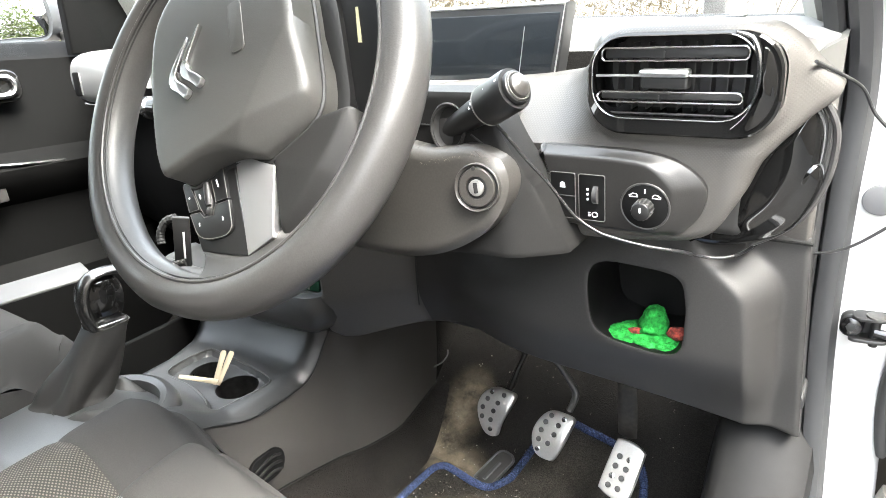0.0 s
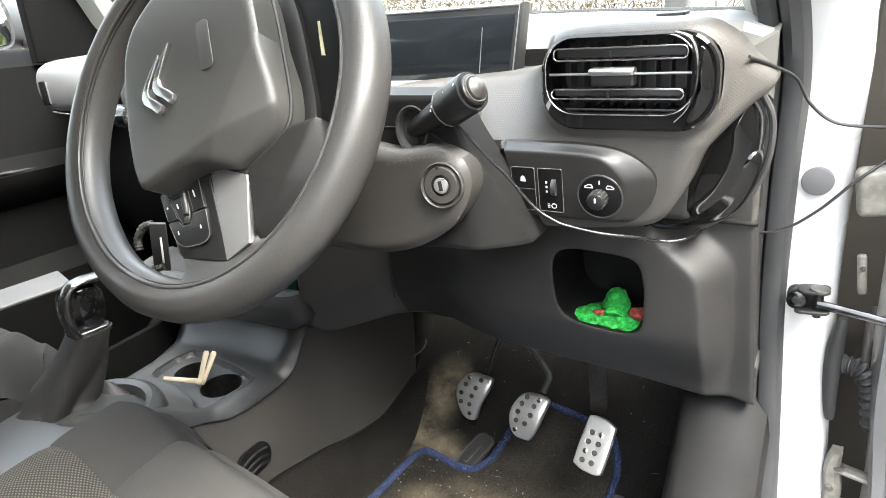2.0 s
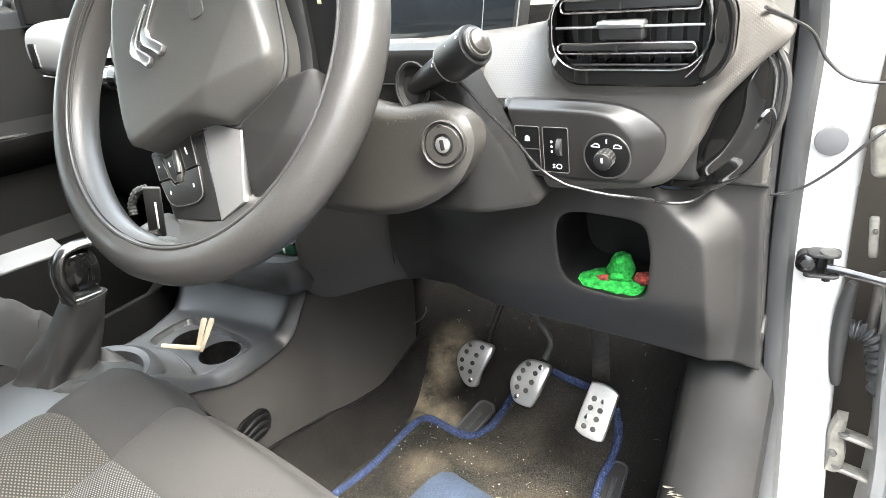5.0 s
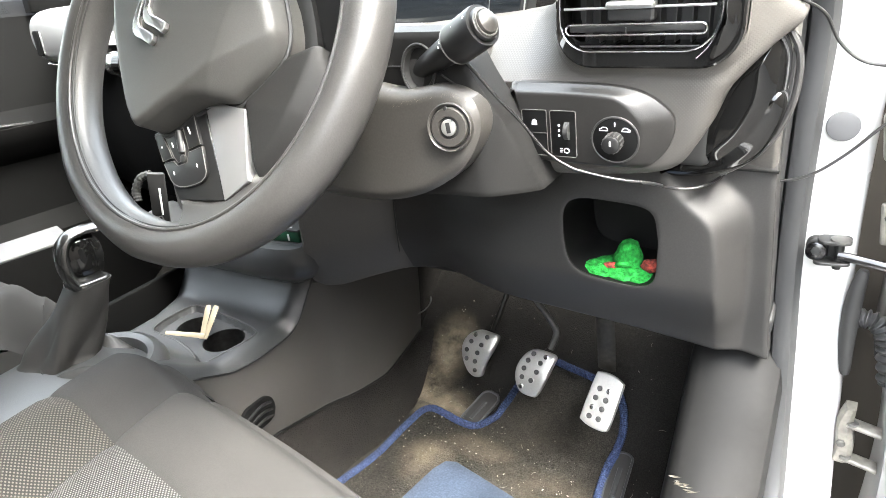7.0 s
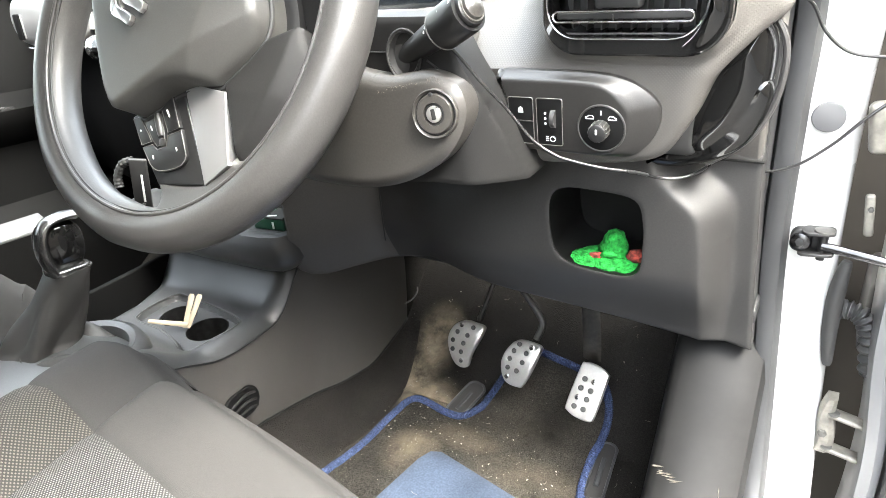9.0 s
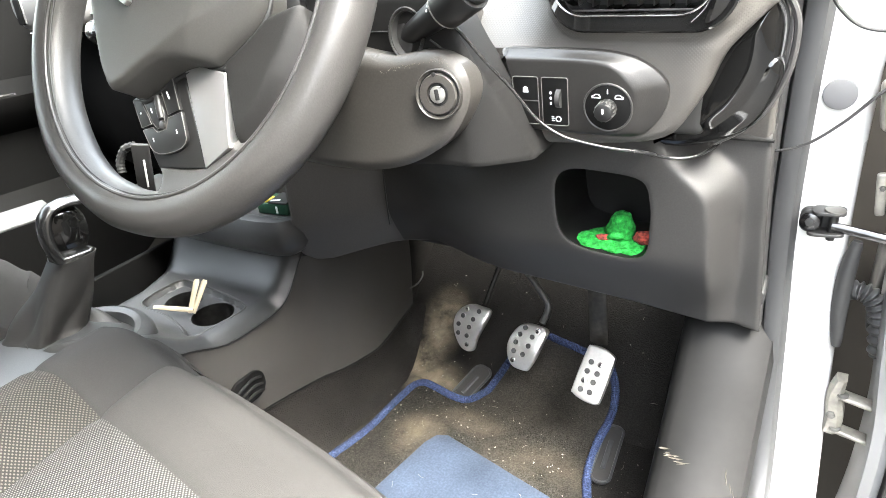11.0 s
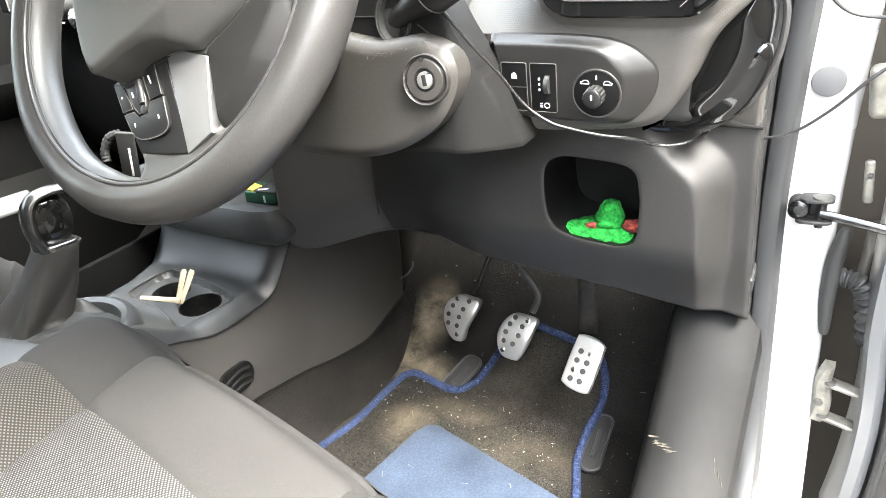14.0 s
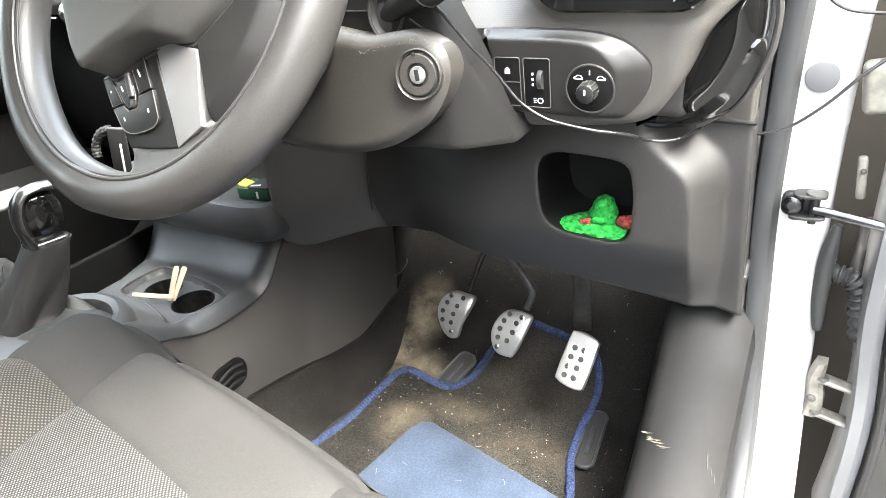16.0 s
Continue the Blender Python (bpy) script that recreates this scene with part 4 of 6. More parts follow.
def steering_wheel():
    w = thing("steering_wheel", "dark grey leather steering wheel turned a quarter round", "steering wheel", at=WHEEL.translation)
    R = 0.1662
    ring = WHEEL @ Matrix.Translation((0.0018, -0.0015, 0))

    def rim(a):
        # thicker grips beside the spokes
        return 0.0180 + 0.0008 * math.exp(-((a - 3.95) / 0.22) ** 2) + 0.0010 * math.exp(-((a - 4.54) / 0.10) ** 2)
    rings = []
    n = 120
    for i in range(n):
        a = 2 * math.pi * i / n
        c = Vector((R * math.cos(a), R * math.sin(a), 0))
        out = c.normalized()
        r = rim(a)
        rings.append([ring @ (c + out * (r * math.cos(t)) + Vector((0, 0, 1.08 * r * math.sin(t)))) for t in (2 * math.pi * j / 20 for j in range(20))])
    bm = bmesh.new()
    vs = [[bm.verts.new(p) for p in ring] for ring in rings]
    for i in range(n):
        a, b = vs[i], vs[(i + 1) % n]
        for j in range(20):
            bm.faces.new((a[j], a[(j + 1) % 20], b[(j + 1) % 20], b[j]))
    rim_ob = part("rim", bm, M_LEATHER, w, "grained dark grey rim")
    seam = [ring @ Vector(((R - 0.0104) * math.cos(a), (R - 0.0104) * math.sin(a), 0.0160)) for a in np.linspace(0, 2 * math.pi, 140, endpoint=False)]
    part("seam", sweep(seam, 0.0017, 8, closed=True), M_LEATHER, rim_ob, "raised inner seam")
    groove = [ring @ Vector(((R - 0.0130) * math.cos(a), (R - 0.0130) * math.sin(a), 0.0135)) for a in np.linspace(0, 2 * math.pi, 140, endpoint=False)]
    part("groove", sweep(groove, 0.0009, 6, closed=True), M_BLACK, rim_ob)
    # airbag cover
    pts = [(-0.043, 0.0), (-0.052, 0.03), (-0.047, 0.058), (-0.02, 0.088), (0.03, 0.096), (0.060, 0.094), (0.079, 0.073), (0.104, 0.025), (0.1165, -0.002), (0.1185, -0.018), (0.1115, -0.031), (0.090, -0.0515), (0.082, -0.0565), (0.06, -0.058), (0.040, -0.065), (0.018, -0.079), (0.005, -0.083), (-0.008, -0.070), (-0.021, -0.046), (-0.032, -0.024)]
    o = [(p.x, p.y) for p in spline([(*q, 0) for q in pts], 5, True)]
    sd = poly_sdf(o)
    cover = part("airbag_cover", relief(sd, lambda u, v: 0.0525 - 0.45 * (u ** 2 + (v - 0.01) ** 2) - 0.30 * np.maximum(u - 0.085 - 0.25 * v, 0) - 0.55 * np.maximum((u - 0.0137) * 0.569 - (v + 0.0794) * 0.824, 0), (-0.056, 0.122, -0.088, 0.10), 0.0022, WHEEL, 0.034, 0.006), M_HUB, w, "smooth grey airbag cover with a chrome badge")
    part("cover_gap", ring_tube(inset(o, -0.0012), WHEEL, 0.0018, 0.0200), M_BLACK, cover)
    rings = [[WHEEL @ Vector((*p, z)) for p in inset(o, d)] for d, z in ((-0.012, -0.045), (-0.012, -0.015), (-0.008, 0.0), (-0.002, 0.004))]
    part("hub_shell", loft(rings), M_SPOKE, w)
    # badge of two plain chrome chevrons, turned with the wheel
    for a, b, c in (((0.0110, 0.0322), (0.0056, -0.0018), (0.0300, -0.0130)), ((0.0016, 0.0222), (-0.0040, -0.0110), (0.0190, -0.0220))):
        a, b, c = (Vector((*q, 0)) for q in (a, b, c))
        line = spline([a, a.lerp(b, 0.5) + Vector((-0.0008, 0, 0)), b + Vector((0.0004, 0.004, 0)), b + Vector((0.004, -0.0035, 0)), b.lerp(c, 0.6) + Vector((0, -0.0004, 0)), c], 5)
        left, right = [], []
        for i, p in enumerate(line):
            go = line[min(i + 1, len(line) - 1)] - line[max(i - 1, 0)]
            nrm = Vector((-go.y, go.x, 0)).normalized()
            s = i / (len(line) - 1)
            half = 0.0007 + 0.0026 * math.sin(math.pi * min(0.5, s * 0.85)) + (0.0004 if s > 0.5 else 0)
            left.append(p + nrm * half)
            right.append(p - nrm * half)
        tip = c + (c - b).normalized() * 0.0015
        pol = right + [tip] + left[::-1]
        bm = plate([(p.x, p.y) for p in pol], WHEEL @ Matrix.Translation((0, 0, 0.0522)), 0.0038, 0.0007)
        part("badge", bm, M_CHROME, cover, "chrome chevron")
    f = WHEEL @ pose(0.0485, 0.031, 0.0509, -2, 4.6, 0) @ pose(0, 0, 0, 0, 0, -63)
    word = part("embossed_panel", plate(rrect(0.043, 0.0125, 0.004, 4), f, 0.0012, 0.0005), M_HUB, cover)
    for k in range(6):
        part("embossed_mark", plate(rrect(0.0035, 0.0055, 0.0008, 2, -0.015 + 0.006 * k, 0), f, 0.0011, 0.0003), M_HUB, word)
    # lower spoke with buttons and a satin insert
    bx = [(-0.010, -0.0835), (0.0405, -0.0560), (0.066, -0.095), (0.0855, -0.1275), (0.034, -0.1330), (0.022, -0.121)]
    # the spoke's face leans away towards the rim
    face = WHEEL @ Matrix.Translation((0, -0.07, 0.0195)) @ pose(0, 0, 0, 9.1, 0, 0) @ Matrix.Translation((0, 0.07, 0))
    lean = lambda x, y: (x + 0.18 * (0.07 + y), y)
    spoke = part("spoke", plate([lean(*q) for q in bx], face @ Matrix.Translation((0, 0, -0.022)), 0.022, 0.002), M_STALK, w, "lower spoke with control buttons")
    ins = [(0.0458, -0.0545), (0.0900, -0.0600), (0.0975, -0.1105), (0.0745, -0.1275)]
    part("insert", plate(ins, face @ Matrix.Translation((0, 0, -0.015)), 0.0158, 0.0012), M_SATIN, spoke, "bright satin silver insert")
    lower = [(0.084, -0.050), (0.118, -0.022), (0.146, -0.012), (0.152, -0.03), (0.148, -0.06), (0.128, -0.100), (0.108, -0.122), (0.1045, -0.112), (0.0885, -0.060)]
    part("spoke_back", relief(poly_sdf(lower), lambda u, v: np.minimum(0.0215, 0.0198 + 0.16 * (v + 0.07)) - 0.010 * smooth01((np.hypot(u, v) - 0.140) / 0.018), (0.08, 0.155, -0.125, -0.008), 0.0018, WHEEL, 0.03, 0.003), M_CHAR, w, "charcoal panel beside the insert")
    root = [(0.0225, -0.1295), (0.0245, -0.137), (0.0245, -0.1465), (0.0165, -0.1545), (0.003, -0.1575), (-0.020, -0.1580), (-0.030, -0.166), (0.0, -0.1735), (0.06, -0.166), (0.116, -0.130), (0.106, -0.098), (0.088, -0.110), (0.074, -0.1215), (0.055, -0.1275)]
    rp = [(p.x, p.y) for p in spline([(*q, 0) for q in root], 5, True)]
    out = lambda u, v: smooth01((np.hypot(u, v) - 0.130) / 0.030)
    part("spoke_root", relief(poly_sdf(rp), lambda u, v: 0.0112 - 0.0018 * np.sin(np.pi * np.clip((np.hypot(u, v) - 0.130) / 0.032, 0, 1)) + 0.001 * out(u, v), (-0.034, 0.116, -0.177, -0.105), 0.0016, WHEEL, 0.022, 0.006), M_LEATHER, w, "moulded foot of the spoke running into the rim")

    f = face
    keys = (([(-0.0052, -0.0850), (0.0030, -0.0828), (0.0166, -0.0953), (0.0212, -0.1008), (0.0105, -0.1045)], [(0.0065, -0.0933, 0.0018, 0.0018, 20)]),
            ([(0.0048, -0.0822), (0.0207, -0.0728), (0.0334, -0.0911), (0.0368, -0.1004), (0.0290, -0.1040), (0.0225, -0.1000)], [(0.0185, -0.0905, 0.0014, 0.0046, 35)]),
            ([(0.0231, -0.0717), (0.0358, -0.0644), (0.0502, -0.0878), (0.0380, -0.0926)], [(0.0347, -0.0783, 0.0015, 0.0066, 35)]),
            ([(0.0118, -0.1058), (0.0227, -0.1023), (0.0293, -0.1057), (0.0386, -0.1023), (0.0382, -0.0944), (0.0520, -0.0890), (0.0626, -0.1075), (0.0622, -0.1118), (0.0590, -0.1156), (0.0535, -0.1182), (0.0430, -0.1212), (0.0350, -0.1221), (0.0290, -0.1210), (0.0240, -0.1182)], [(0.0261, -0.1120, 0.0013, 0.0032, 25), (0.0506, -0.1037, 0.0013, 0.0032, 25)]))
    for shape, marks in keys:
        shape = [lean(*q) for q in shape]
        bt = part("button", plate(shape[::-1], f, 0.0026, 0.0008), M_STALK, spoke)
        part("button_edge", ring_tube(inset(shape[::-1], 0.0004), f, 0.00035, 0.0026, 5), M_SATINGREY, bt, "fine pale edge")
        for x, y, wide, tall, turn in marks:
            x, y = lean(x, y)
            part("mark", plate(rrect(wide, tall, 0.0008, 3), f @ pose(x, y, 0.0026, 0, 0, turn), 0.0003, 0.0001), M_ICON, bt)
    c0, c1 = Vector(lean(0.0225, -0.0795)), Vector(lean(0.0318, -0.0955))
    roller = part("thumb_roller", sweep([f @ Vector((*c0.lerp(c1, s), 0.0022)) for s in (0, 0.25, 0.5, 0.75, 1)], lambda s: 0.0028 + 0.0006 * math.sin(3 * s), 12), M_MID, spoke, "ribbed grey thumb roller")
    part("roller_end", disc(f @ Matrix.Translation((*lean(0.0345, -0.1000), 0.002)), 0.0032, 0.0024, 0.001, 16), M_MID, roller)
    # the spoke that points to the right now: dark panel in two arms
    side = [(0.0485, 0.1465), (0.0615, 0.1141), (0.0862, 0.0661), (0.1122, 0.0214), (0.1314, -0.0110), (0.140, -0.024), (0.153, -0.02), (0.151, 0.04), (0.130, 0.092), (0.100, 0.128), (0.07, 0.147)]
    sp = part("spoke", plate([(p.x, p.y) for p in spline([(*q, 0) for q in side], 4, True)], WHEEL @ Matrix.Translation((0, 0, -0.016)), 0.012, 0.003), M_SPOKE, w, "dark spoke panel")
    part("label_strip", plate([(0.104, 0.072), (0.106, 0.0725), (0.119, 0.044), (0.1155, 0.044)], WHEEL @ Matrix.Translation((0, 0, -0.005)), 0.002, 0.0003), M_YELLOWISH, sp, "pale paper strip")
    part("clip", rbox((0.004, 0.02, 0.003), WHEEL @ pose(0.139, 0.05, -0.002, 0, 0, 20), 0.001), M_CHROME, sp)
    # upper spoke with its insert
    up = [(-0.03, 0.085), (-0.02, 0.16), (0.03, 0.165), (0.05, 0.092)]
    top = part("spoke", plate(up, WHEEL @ Matrix.Translation((0, 0, -0.012)), 0.026, 0.004), M_DARK, w, "upper spoke")
    part("insert", plate([(0.047, 0.094), (0.036, 0.155), (0.043, 0.153), (0.055, 0.096)], WHEEL @ Matrix.Translation((0, 0, -0.004)), 0.016, 0.002), M_SATIN, top)
    return w


def column():
    c = thing("steering_column", "grey-brown plastic steering column shroud with an ignition lock", "steering column")
    pts = [(0.20, 0.93), (0.24, 0.885), (0.31, 0.868), (0.40, 0.868), (0.455, 0.879), (0.498, 0.903), (0.519, 0.930), (0.525, 0.955), (0.514, 0.976), (0.485, 0.985), (0.44, 0.980), (0.36, 0.99), (0.24, 0.985)]
    o = [(p.x, p.y) for p in spline([(*q, 0) for q in pts], 6, True)]
    m = at_y(0.60)
    sd = poly_sdf(o)
    part("lower_shroud", relief(sd, lambda u, v: -0.06 * np.maximum(0.40 - u, 0) - 0.10 * (v - 0.95), (0.19, 0.535, 0.86, 0.99), 0.0024, at_y(0.506), 0.05, 0.013), M_TRIM, c, "dusty rounded lower shroud")
    pts = [(0.22, 0.95), (0.44, 0.95), (0.478, 0.965), (0.482, 0.995), (0.470, 1.012), (0.40, 1.022), (0.25, 1.02)]
    o = [(p.x, p.y) for p in spline([(*q, 0) for q in pts], 5, True)]
    rings = [[m @ Vector((*p, z)) for p in inset(o, d)] for d, z in ((0.0, -0.03), (0.0, 0.045), (0.006, 0.06), (0.02, 0.068))]
    part("upper_shroud", loft(rings), M_TRIM, c)
    rings = [[WHEEL @ Vector((r * math.cos(a), r * math.sin(a), z)) for a in np.linspace(0, 2 * math.pi, 28, endpoint=False)] for r, z in ((0.05, -0.04), (0.055, -0.08), (0.06, -0.15))]
    part("neck", loft(rings), M_DARK, c)
    sur = [(0.20, 0.88), (0.4071, 0.866), (0.48, 0.8725), (0.535, 0.8735), (0.559, 0.8725), (0.5612, 0.8745), (0.5503, 0.9015), (0.5416, 0.9241), (0.5256, 0.9604), (0.5063, 0.9978), (0.49, 1.03), (0.20, 1.03)]
    part("surround", relief(poly_sdf(sur), lambda u, v: -1.3 * (np.sqrt(np.maximum(u - 0.505, 0) ** 2 + 0.0012) - 0.03464), (0.19, 0.59, 0.855, 1.035), 0.003, at_y(0.5305), 0.045, 0.003), M_CHAR, c, "plain side of the column surround")
    part("split_line", sweep([(0.40, 0.5300, 0.9985), (0.437, 0.5300, 0.999)], 0.0009, 6), M_BLACK, c)
    part("split_line", sweep(spline([(0.478, 0.5300, 0.992), (0.500, 0.5300, 0.978), (0.518, 0.5320, 0.966)], 6), 0.0010, 6), M_BLACK, c)
    # dust caught on the shroud's shoulder
    rng = random.Random(31)
    line = spline([(0.436, 0.5078, 0.9684), (0.4667, 0.5094, 0.9748), (0.4894, 0.5122, 0.9805), (0.5005, 0.5125, 0.9787), (0.514, 0.5125, 0.972)], 30)
    dust = bmesh.new()
    for _ in range(240):
        p = line[rng.randrange(len(line))]
        k = rng.gauss(0, 0.0022)
        q = p + Vector((rng.uniform(-0.001, 0.001), 0.62 * k + 0.0002, 0.5 * k - 0.9 * abs(k) * 0.3))
        size = rng.choice((0.0003, 0.0004, 0.0005))
        rbox((size * rng.uniform(1, 2.5), size, size), pose(q.x, q.y, q.z, 0, 0, rng.uniform(0, 180)), 0, bm=dust)
    part("dust", dust, M_DUST, c, "pale dust on the shoulder")
    # ignition lock
    f = facing((0.4990, 0.5015, 0.9508), (0.10, -1, 0.12))
    circle = lambda r: [(r * math.cos(a), r * math.sin(a)) for a in np.linspace(0, 2 * math.pi, 40, endpoint=False)]
    lk = part("ignition_lock", loft([[f @ Vector((*p, z)) for p in circle(r)] for r, z in ((0.0222, -0.008), (0.0222, 0.0005), (0.0215, 0.0012), (0.0200, -0.0005), (0.0185, -0.0035), (0.0180, 0.0), (0.0170, 0.0012), (0.0105, 0.0012), (0.0100, -0.001))], True, False), M_TRIM, c, "round grey ignition lock bezel with a groove")
    part("groove", ring_tube(circle(0.0192), f, 0.0010, -0.0022), M_BLACK, lk)
    part("shadow_gap", disc(f @ Matrix.Translation((0, 0, -0.003)), 0.0104, 0.002, 0.0004), M_BLACK, lk)
    part("lock_barrel", disc(f, 0.0076, 0.0022, 0.0014), M_BARREL, lk, "bright metal barrel")
    part("keyway", plate(rrect(0.0040, 0.0096, 0.0008, 3), f @ pose(0, 0, 0.0021, 0, 0, 10), 0.0006, 0.0002), M_BLACK, lk, "dark key slot")
    part("index_notch", disc(f @ Matrix.Translation((-0.003, 0.0172, 0.0006)), 0.0020, 0.001, 0.0003, 12), M_BLACK, lk)
    # stalks
    for name, a, b, lab in (("stalk", (0.447, 0.540, 0.992), (0.5315, 0.517, 1.0365), "black light stalk with a rotary end"), ("stalk", (0.245, 0.545, 0.995), (0.150, 0.515, 1.005), "black wiper stalk")):
        a, b = Vector(a), Vector(b)
        w = (b - a).normalized()
        st = part(name, sweep([a - w * 0.03, a, a.lerp(b, 0.25), a.lerp(b, 0.5), a.lerp(b, 0.72), b], lambda s: 0.0088 + 0.0085 * s, 20, squash=0.95), M_STALK, c, lab)
        part("rotary_ring", sweep([a.lerp(b, 0.62), a.lerp(b, 0.64), a.lerp(b, 0.97), b], lambda s: 0.0180 + 0.0010 * math.sin(3 * s), 24), M_STALK, st)
        e = facing(b + w * 0.001, w)
        part("end_rim", disc(e, 0.0150, 0.004, 0.003, 30), M_STALK, st)
        part("end_ring", ring_tube([(0.0118 * math.cos(q), 0.0118 * math.sin(q)) for q in np.linspace(0, 2 * math.pi, 30, endpoint=False)], e, 0.0008, 0.0042, 6), M_SATINGREY, st)
        part("end_cap", disc(e @ Matrix.Translation((0, 0, 0.003)), 0.0108, 0.005, 0.003, 28, 0.003), M_TRIM, st, "round grey end button")
        k = 1 if b.x > a.x else -1
        f = facing(Vector((0.351 + 0.105 * k, 0.5265, 0.9975)), Vector((0.25 * k, -0.95, 0.1)))
        oval = [(0.0165 * math.cos(q), 0.0225 * math.sin(q)) for q in np.linspace(0, 2 * math.pi, 36, endpoint=False)]
        cl = part("collar", loft([[f @ Vector((*p, z)) for p in inset(oval, d)] for d, z in ((0.0, -0.02), (0.0, 0.001), (0.002, 0.001), (0.005, -0.006), (0.011, -0.004))], True), M_RUBBER, st, "black oval boot")
        part("collar_rim", ring_tube(oval, f, 0.0012, 0.001), M_BLACK, cl)
        part("ring_line", ring_tube([(0.0182 * math.cos(q), 0.0182 * math.sin(q)) for q in np.linspace(0, 2 * math.pi, 36, endpoint=False)], facing(a.lerp(b, 0.62), w), 0.0007, 0.0, 5), M_SATINGREY, st)
        for k, q in enumerate(((0.74, -0.05), (0.76, -0.45), (0.47, 0.15), (0.45, -0.15), (0.68, 0.45), (0.84, 0.55))):
            nrm = Vector((0.1, -0.86, 0.5)).normalized()
            pos = a.lerp(b, q[0]) + nrm * (0.0188 if q[0] > 0.6 else 0.0165) + Vector((0, 0, 1)) * 0.01 * q[1]
            part("symbol", plate(rrect(0.0017, 0.0026, 0.0006, 3), facing(pos, nrm), 0.0006, 0.0002), M_ICON, st)
    return c


def instruments():
    s = thing("instrument_display", "flat dark digital instrument display with a pale frame", "display")
    m = facing((0.382, 0.712, 1.056), (0.0, -1, 0.10))
    slant = lambda a, b, d: [(-a, -b), (a - 0.020 - d, -b), (a - 0.009 - d, b), (-a, b)]
    part("housing", plate(slant(0.122, 0.0445, 0.0), m @ Matrix.Translation((0, 0, -0.022)), 0.024, 0.003), M_STALK, s)
    part("frame", ring_tube(slant(0.1195, 0.0425, 0.0005), m, 0.0024, 0.0012), M_SATIN, s, "pale thin frame")
    part("screen", plate([(x, y - 0.003) for x, y in slant(0.116, 0.0365, 0.002)], m, 0.0032, 0.0006), M_SCREEN, s, "black switched-off screen")
    part("scratch", rbox((0.0008, 0.052, 0.0006), m @ pose(0.060, -0.006, 0.0035, 0, 0, -6), 0), M_SATIN, s)
    part("foot", rbox((0.215, 0.03, 0.02), pose(0.368, 0.715, 1.007), 0.004), M_SATIN, s)


# ---- footwell ----
def pedal(name, at, tilt, outline, studs, screws, arm, label):
    p = thing(name, label, "pedal", "foot pedals")
    m = facing(at, Vector((0, -0.8, tilt)).normalized())
    flat, brake = name == "accelerator_pedal", name == "brake_pedal"
    o = [(q.x, q.y) for q in spline([(*q, 0) for q in outline], 5, True)]
    bend = lambda x, y: -(1.0 if flat else 6.0) * y * y - (0.0 if flat else 3.0) * x * x
    rings = []
    for d, z in ((0.0, -0.009), (-0.0005, -0.004), (0.0, 0.0), (0.0012, 0.0016), (0.003, 0.002)):
        rings.append([m @ Vector((x, y, z + bend(x, y))) for x, y in inset(o, d)])
    inner = inset(o, 0.003)
    bm = loft(rings, True, False)
    count = len(inner)
    prev = [v for v in bm.verts][-count:]
    for s in (0.8, 0.55, 0.3, 0.1):
        cur = [bm.verts.new(m @ Vector((x * s, y * s, 0.002 + bend(x * s, y * s)))) for x, y in inner]
        for i in range(count):
            bm.faces.new((prev[i], prev[(i + 1) % count], cur[(i + 1) % count], cur[i]))
        prev = cur
    bm.faces.new(prev)
    pad = part("pad", bm, M_ALU, p, "brushed alloy pad with black studs")
    for x, y in studs:
        part("stud", disc(m @ Matrix.Translation((x, y, 0.0014 + bend(x, y) + 0.0009)), 0.0041, 0.0018, 0.0006, 16), M_RUBBER, pad)
        part("stud_rim", ring_tube([(x + 0.0045 * math.cos(q), y + 0.0045 * math.sin(q)) for q in np.linspace(0, 2 * math.pi, 18, endpoint=False)], m, 0.0006, 0.0024 + bend(x, y), 5), M_ALU, pad)
    for x, y in screws:
        sc = part("screw", disc(m @ Matrix.Translation((x, y, 0.0014 + bend(x, y) + 0.0009)), 0.0040, 0.0020, 0.0008, 16), M_CHROME, pad)
        part("socket", disc(m @ Matrix.Translation((x, y, 0.0042 + bend(x, y))), 0.0019, 0.0006, 0.0001, 6), M_BLACK, sc)
    part("arm", sweep(spline([Vector(q) for q in arm], 6), 0.0140 if flat else 0.0056 if brake else 0.0048, 12, squash=0.22 if flat else 0.8, ref=(0, 1, 0)), M_RUST if brake else M_ARM, p, "worn brown steel arm" if brake else "black steel arm")
    if brake:
        part("bracket", rbox((0.012, 0.05, 0.05), pose(0.462, 0.905, 0.640, 25, 0, 0), 0.003), M_RUST, p, "dull steel bracket")
        part("return_spring", sweep([Vector((0.47 + 0.006 * math.cos(k * 0.9), 0.89 + 0.006 * math.sin(k * 0.9), 0.60 + 0.0011 * k)) for k in range(50)], 0.0012, 5), M_RUST, p)
    part("backing", plate(inset(o, 0.007), m @ Matrix.Translation((0, 0, -0.028)), 0.010, 0.001), M_RUBBER, p)
    return p


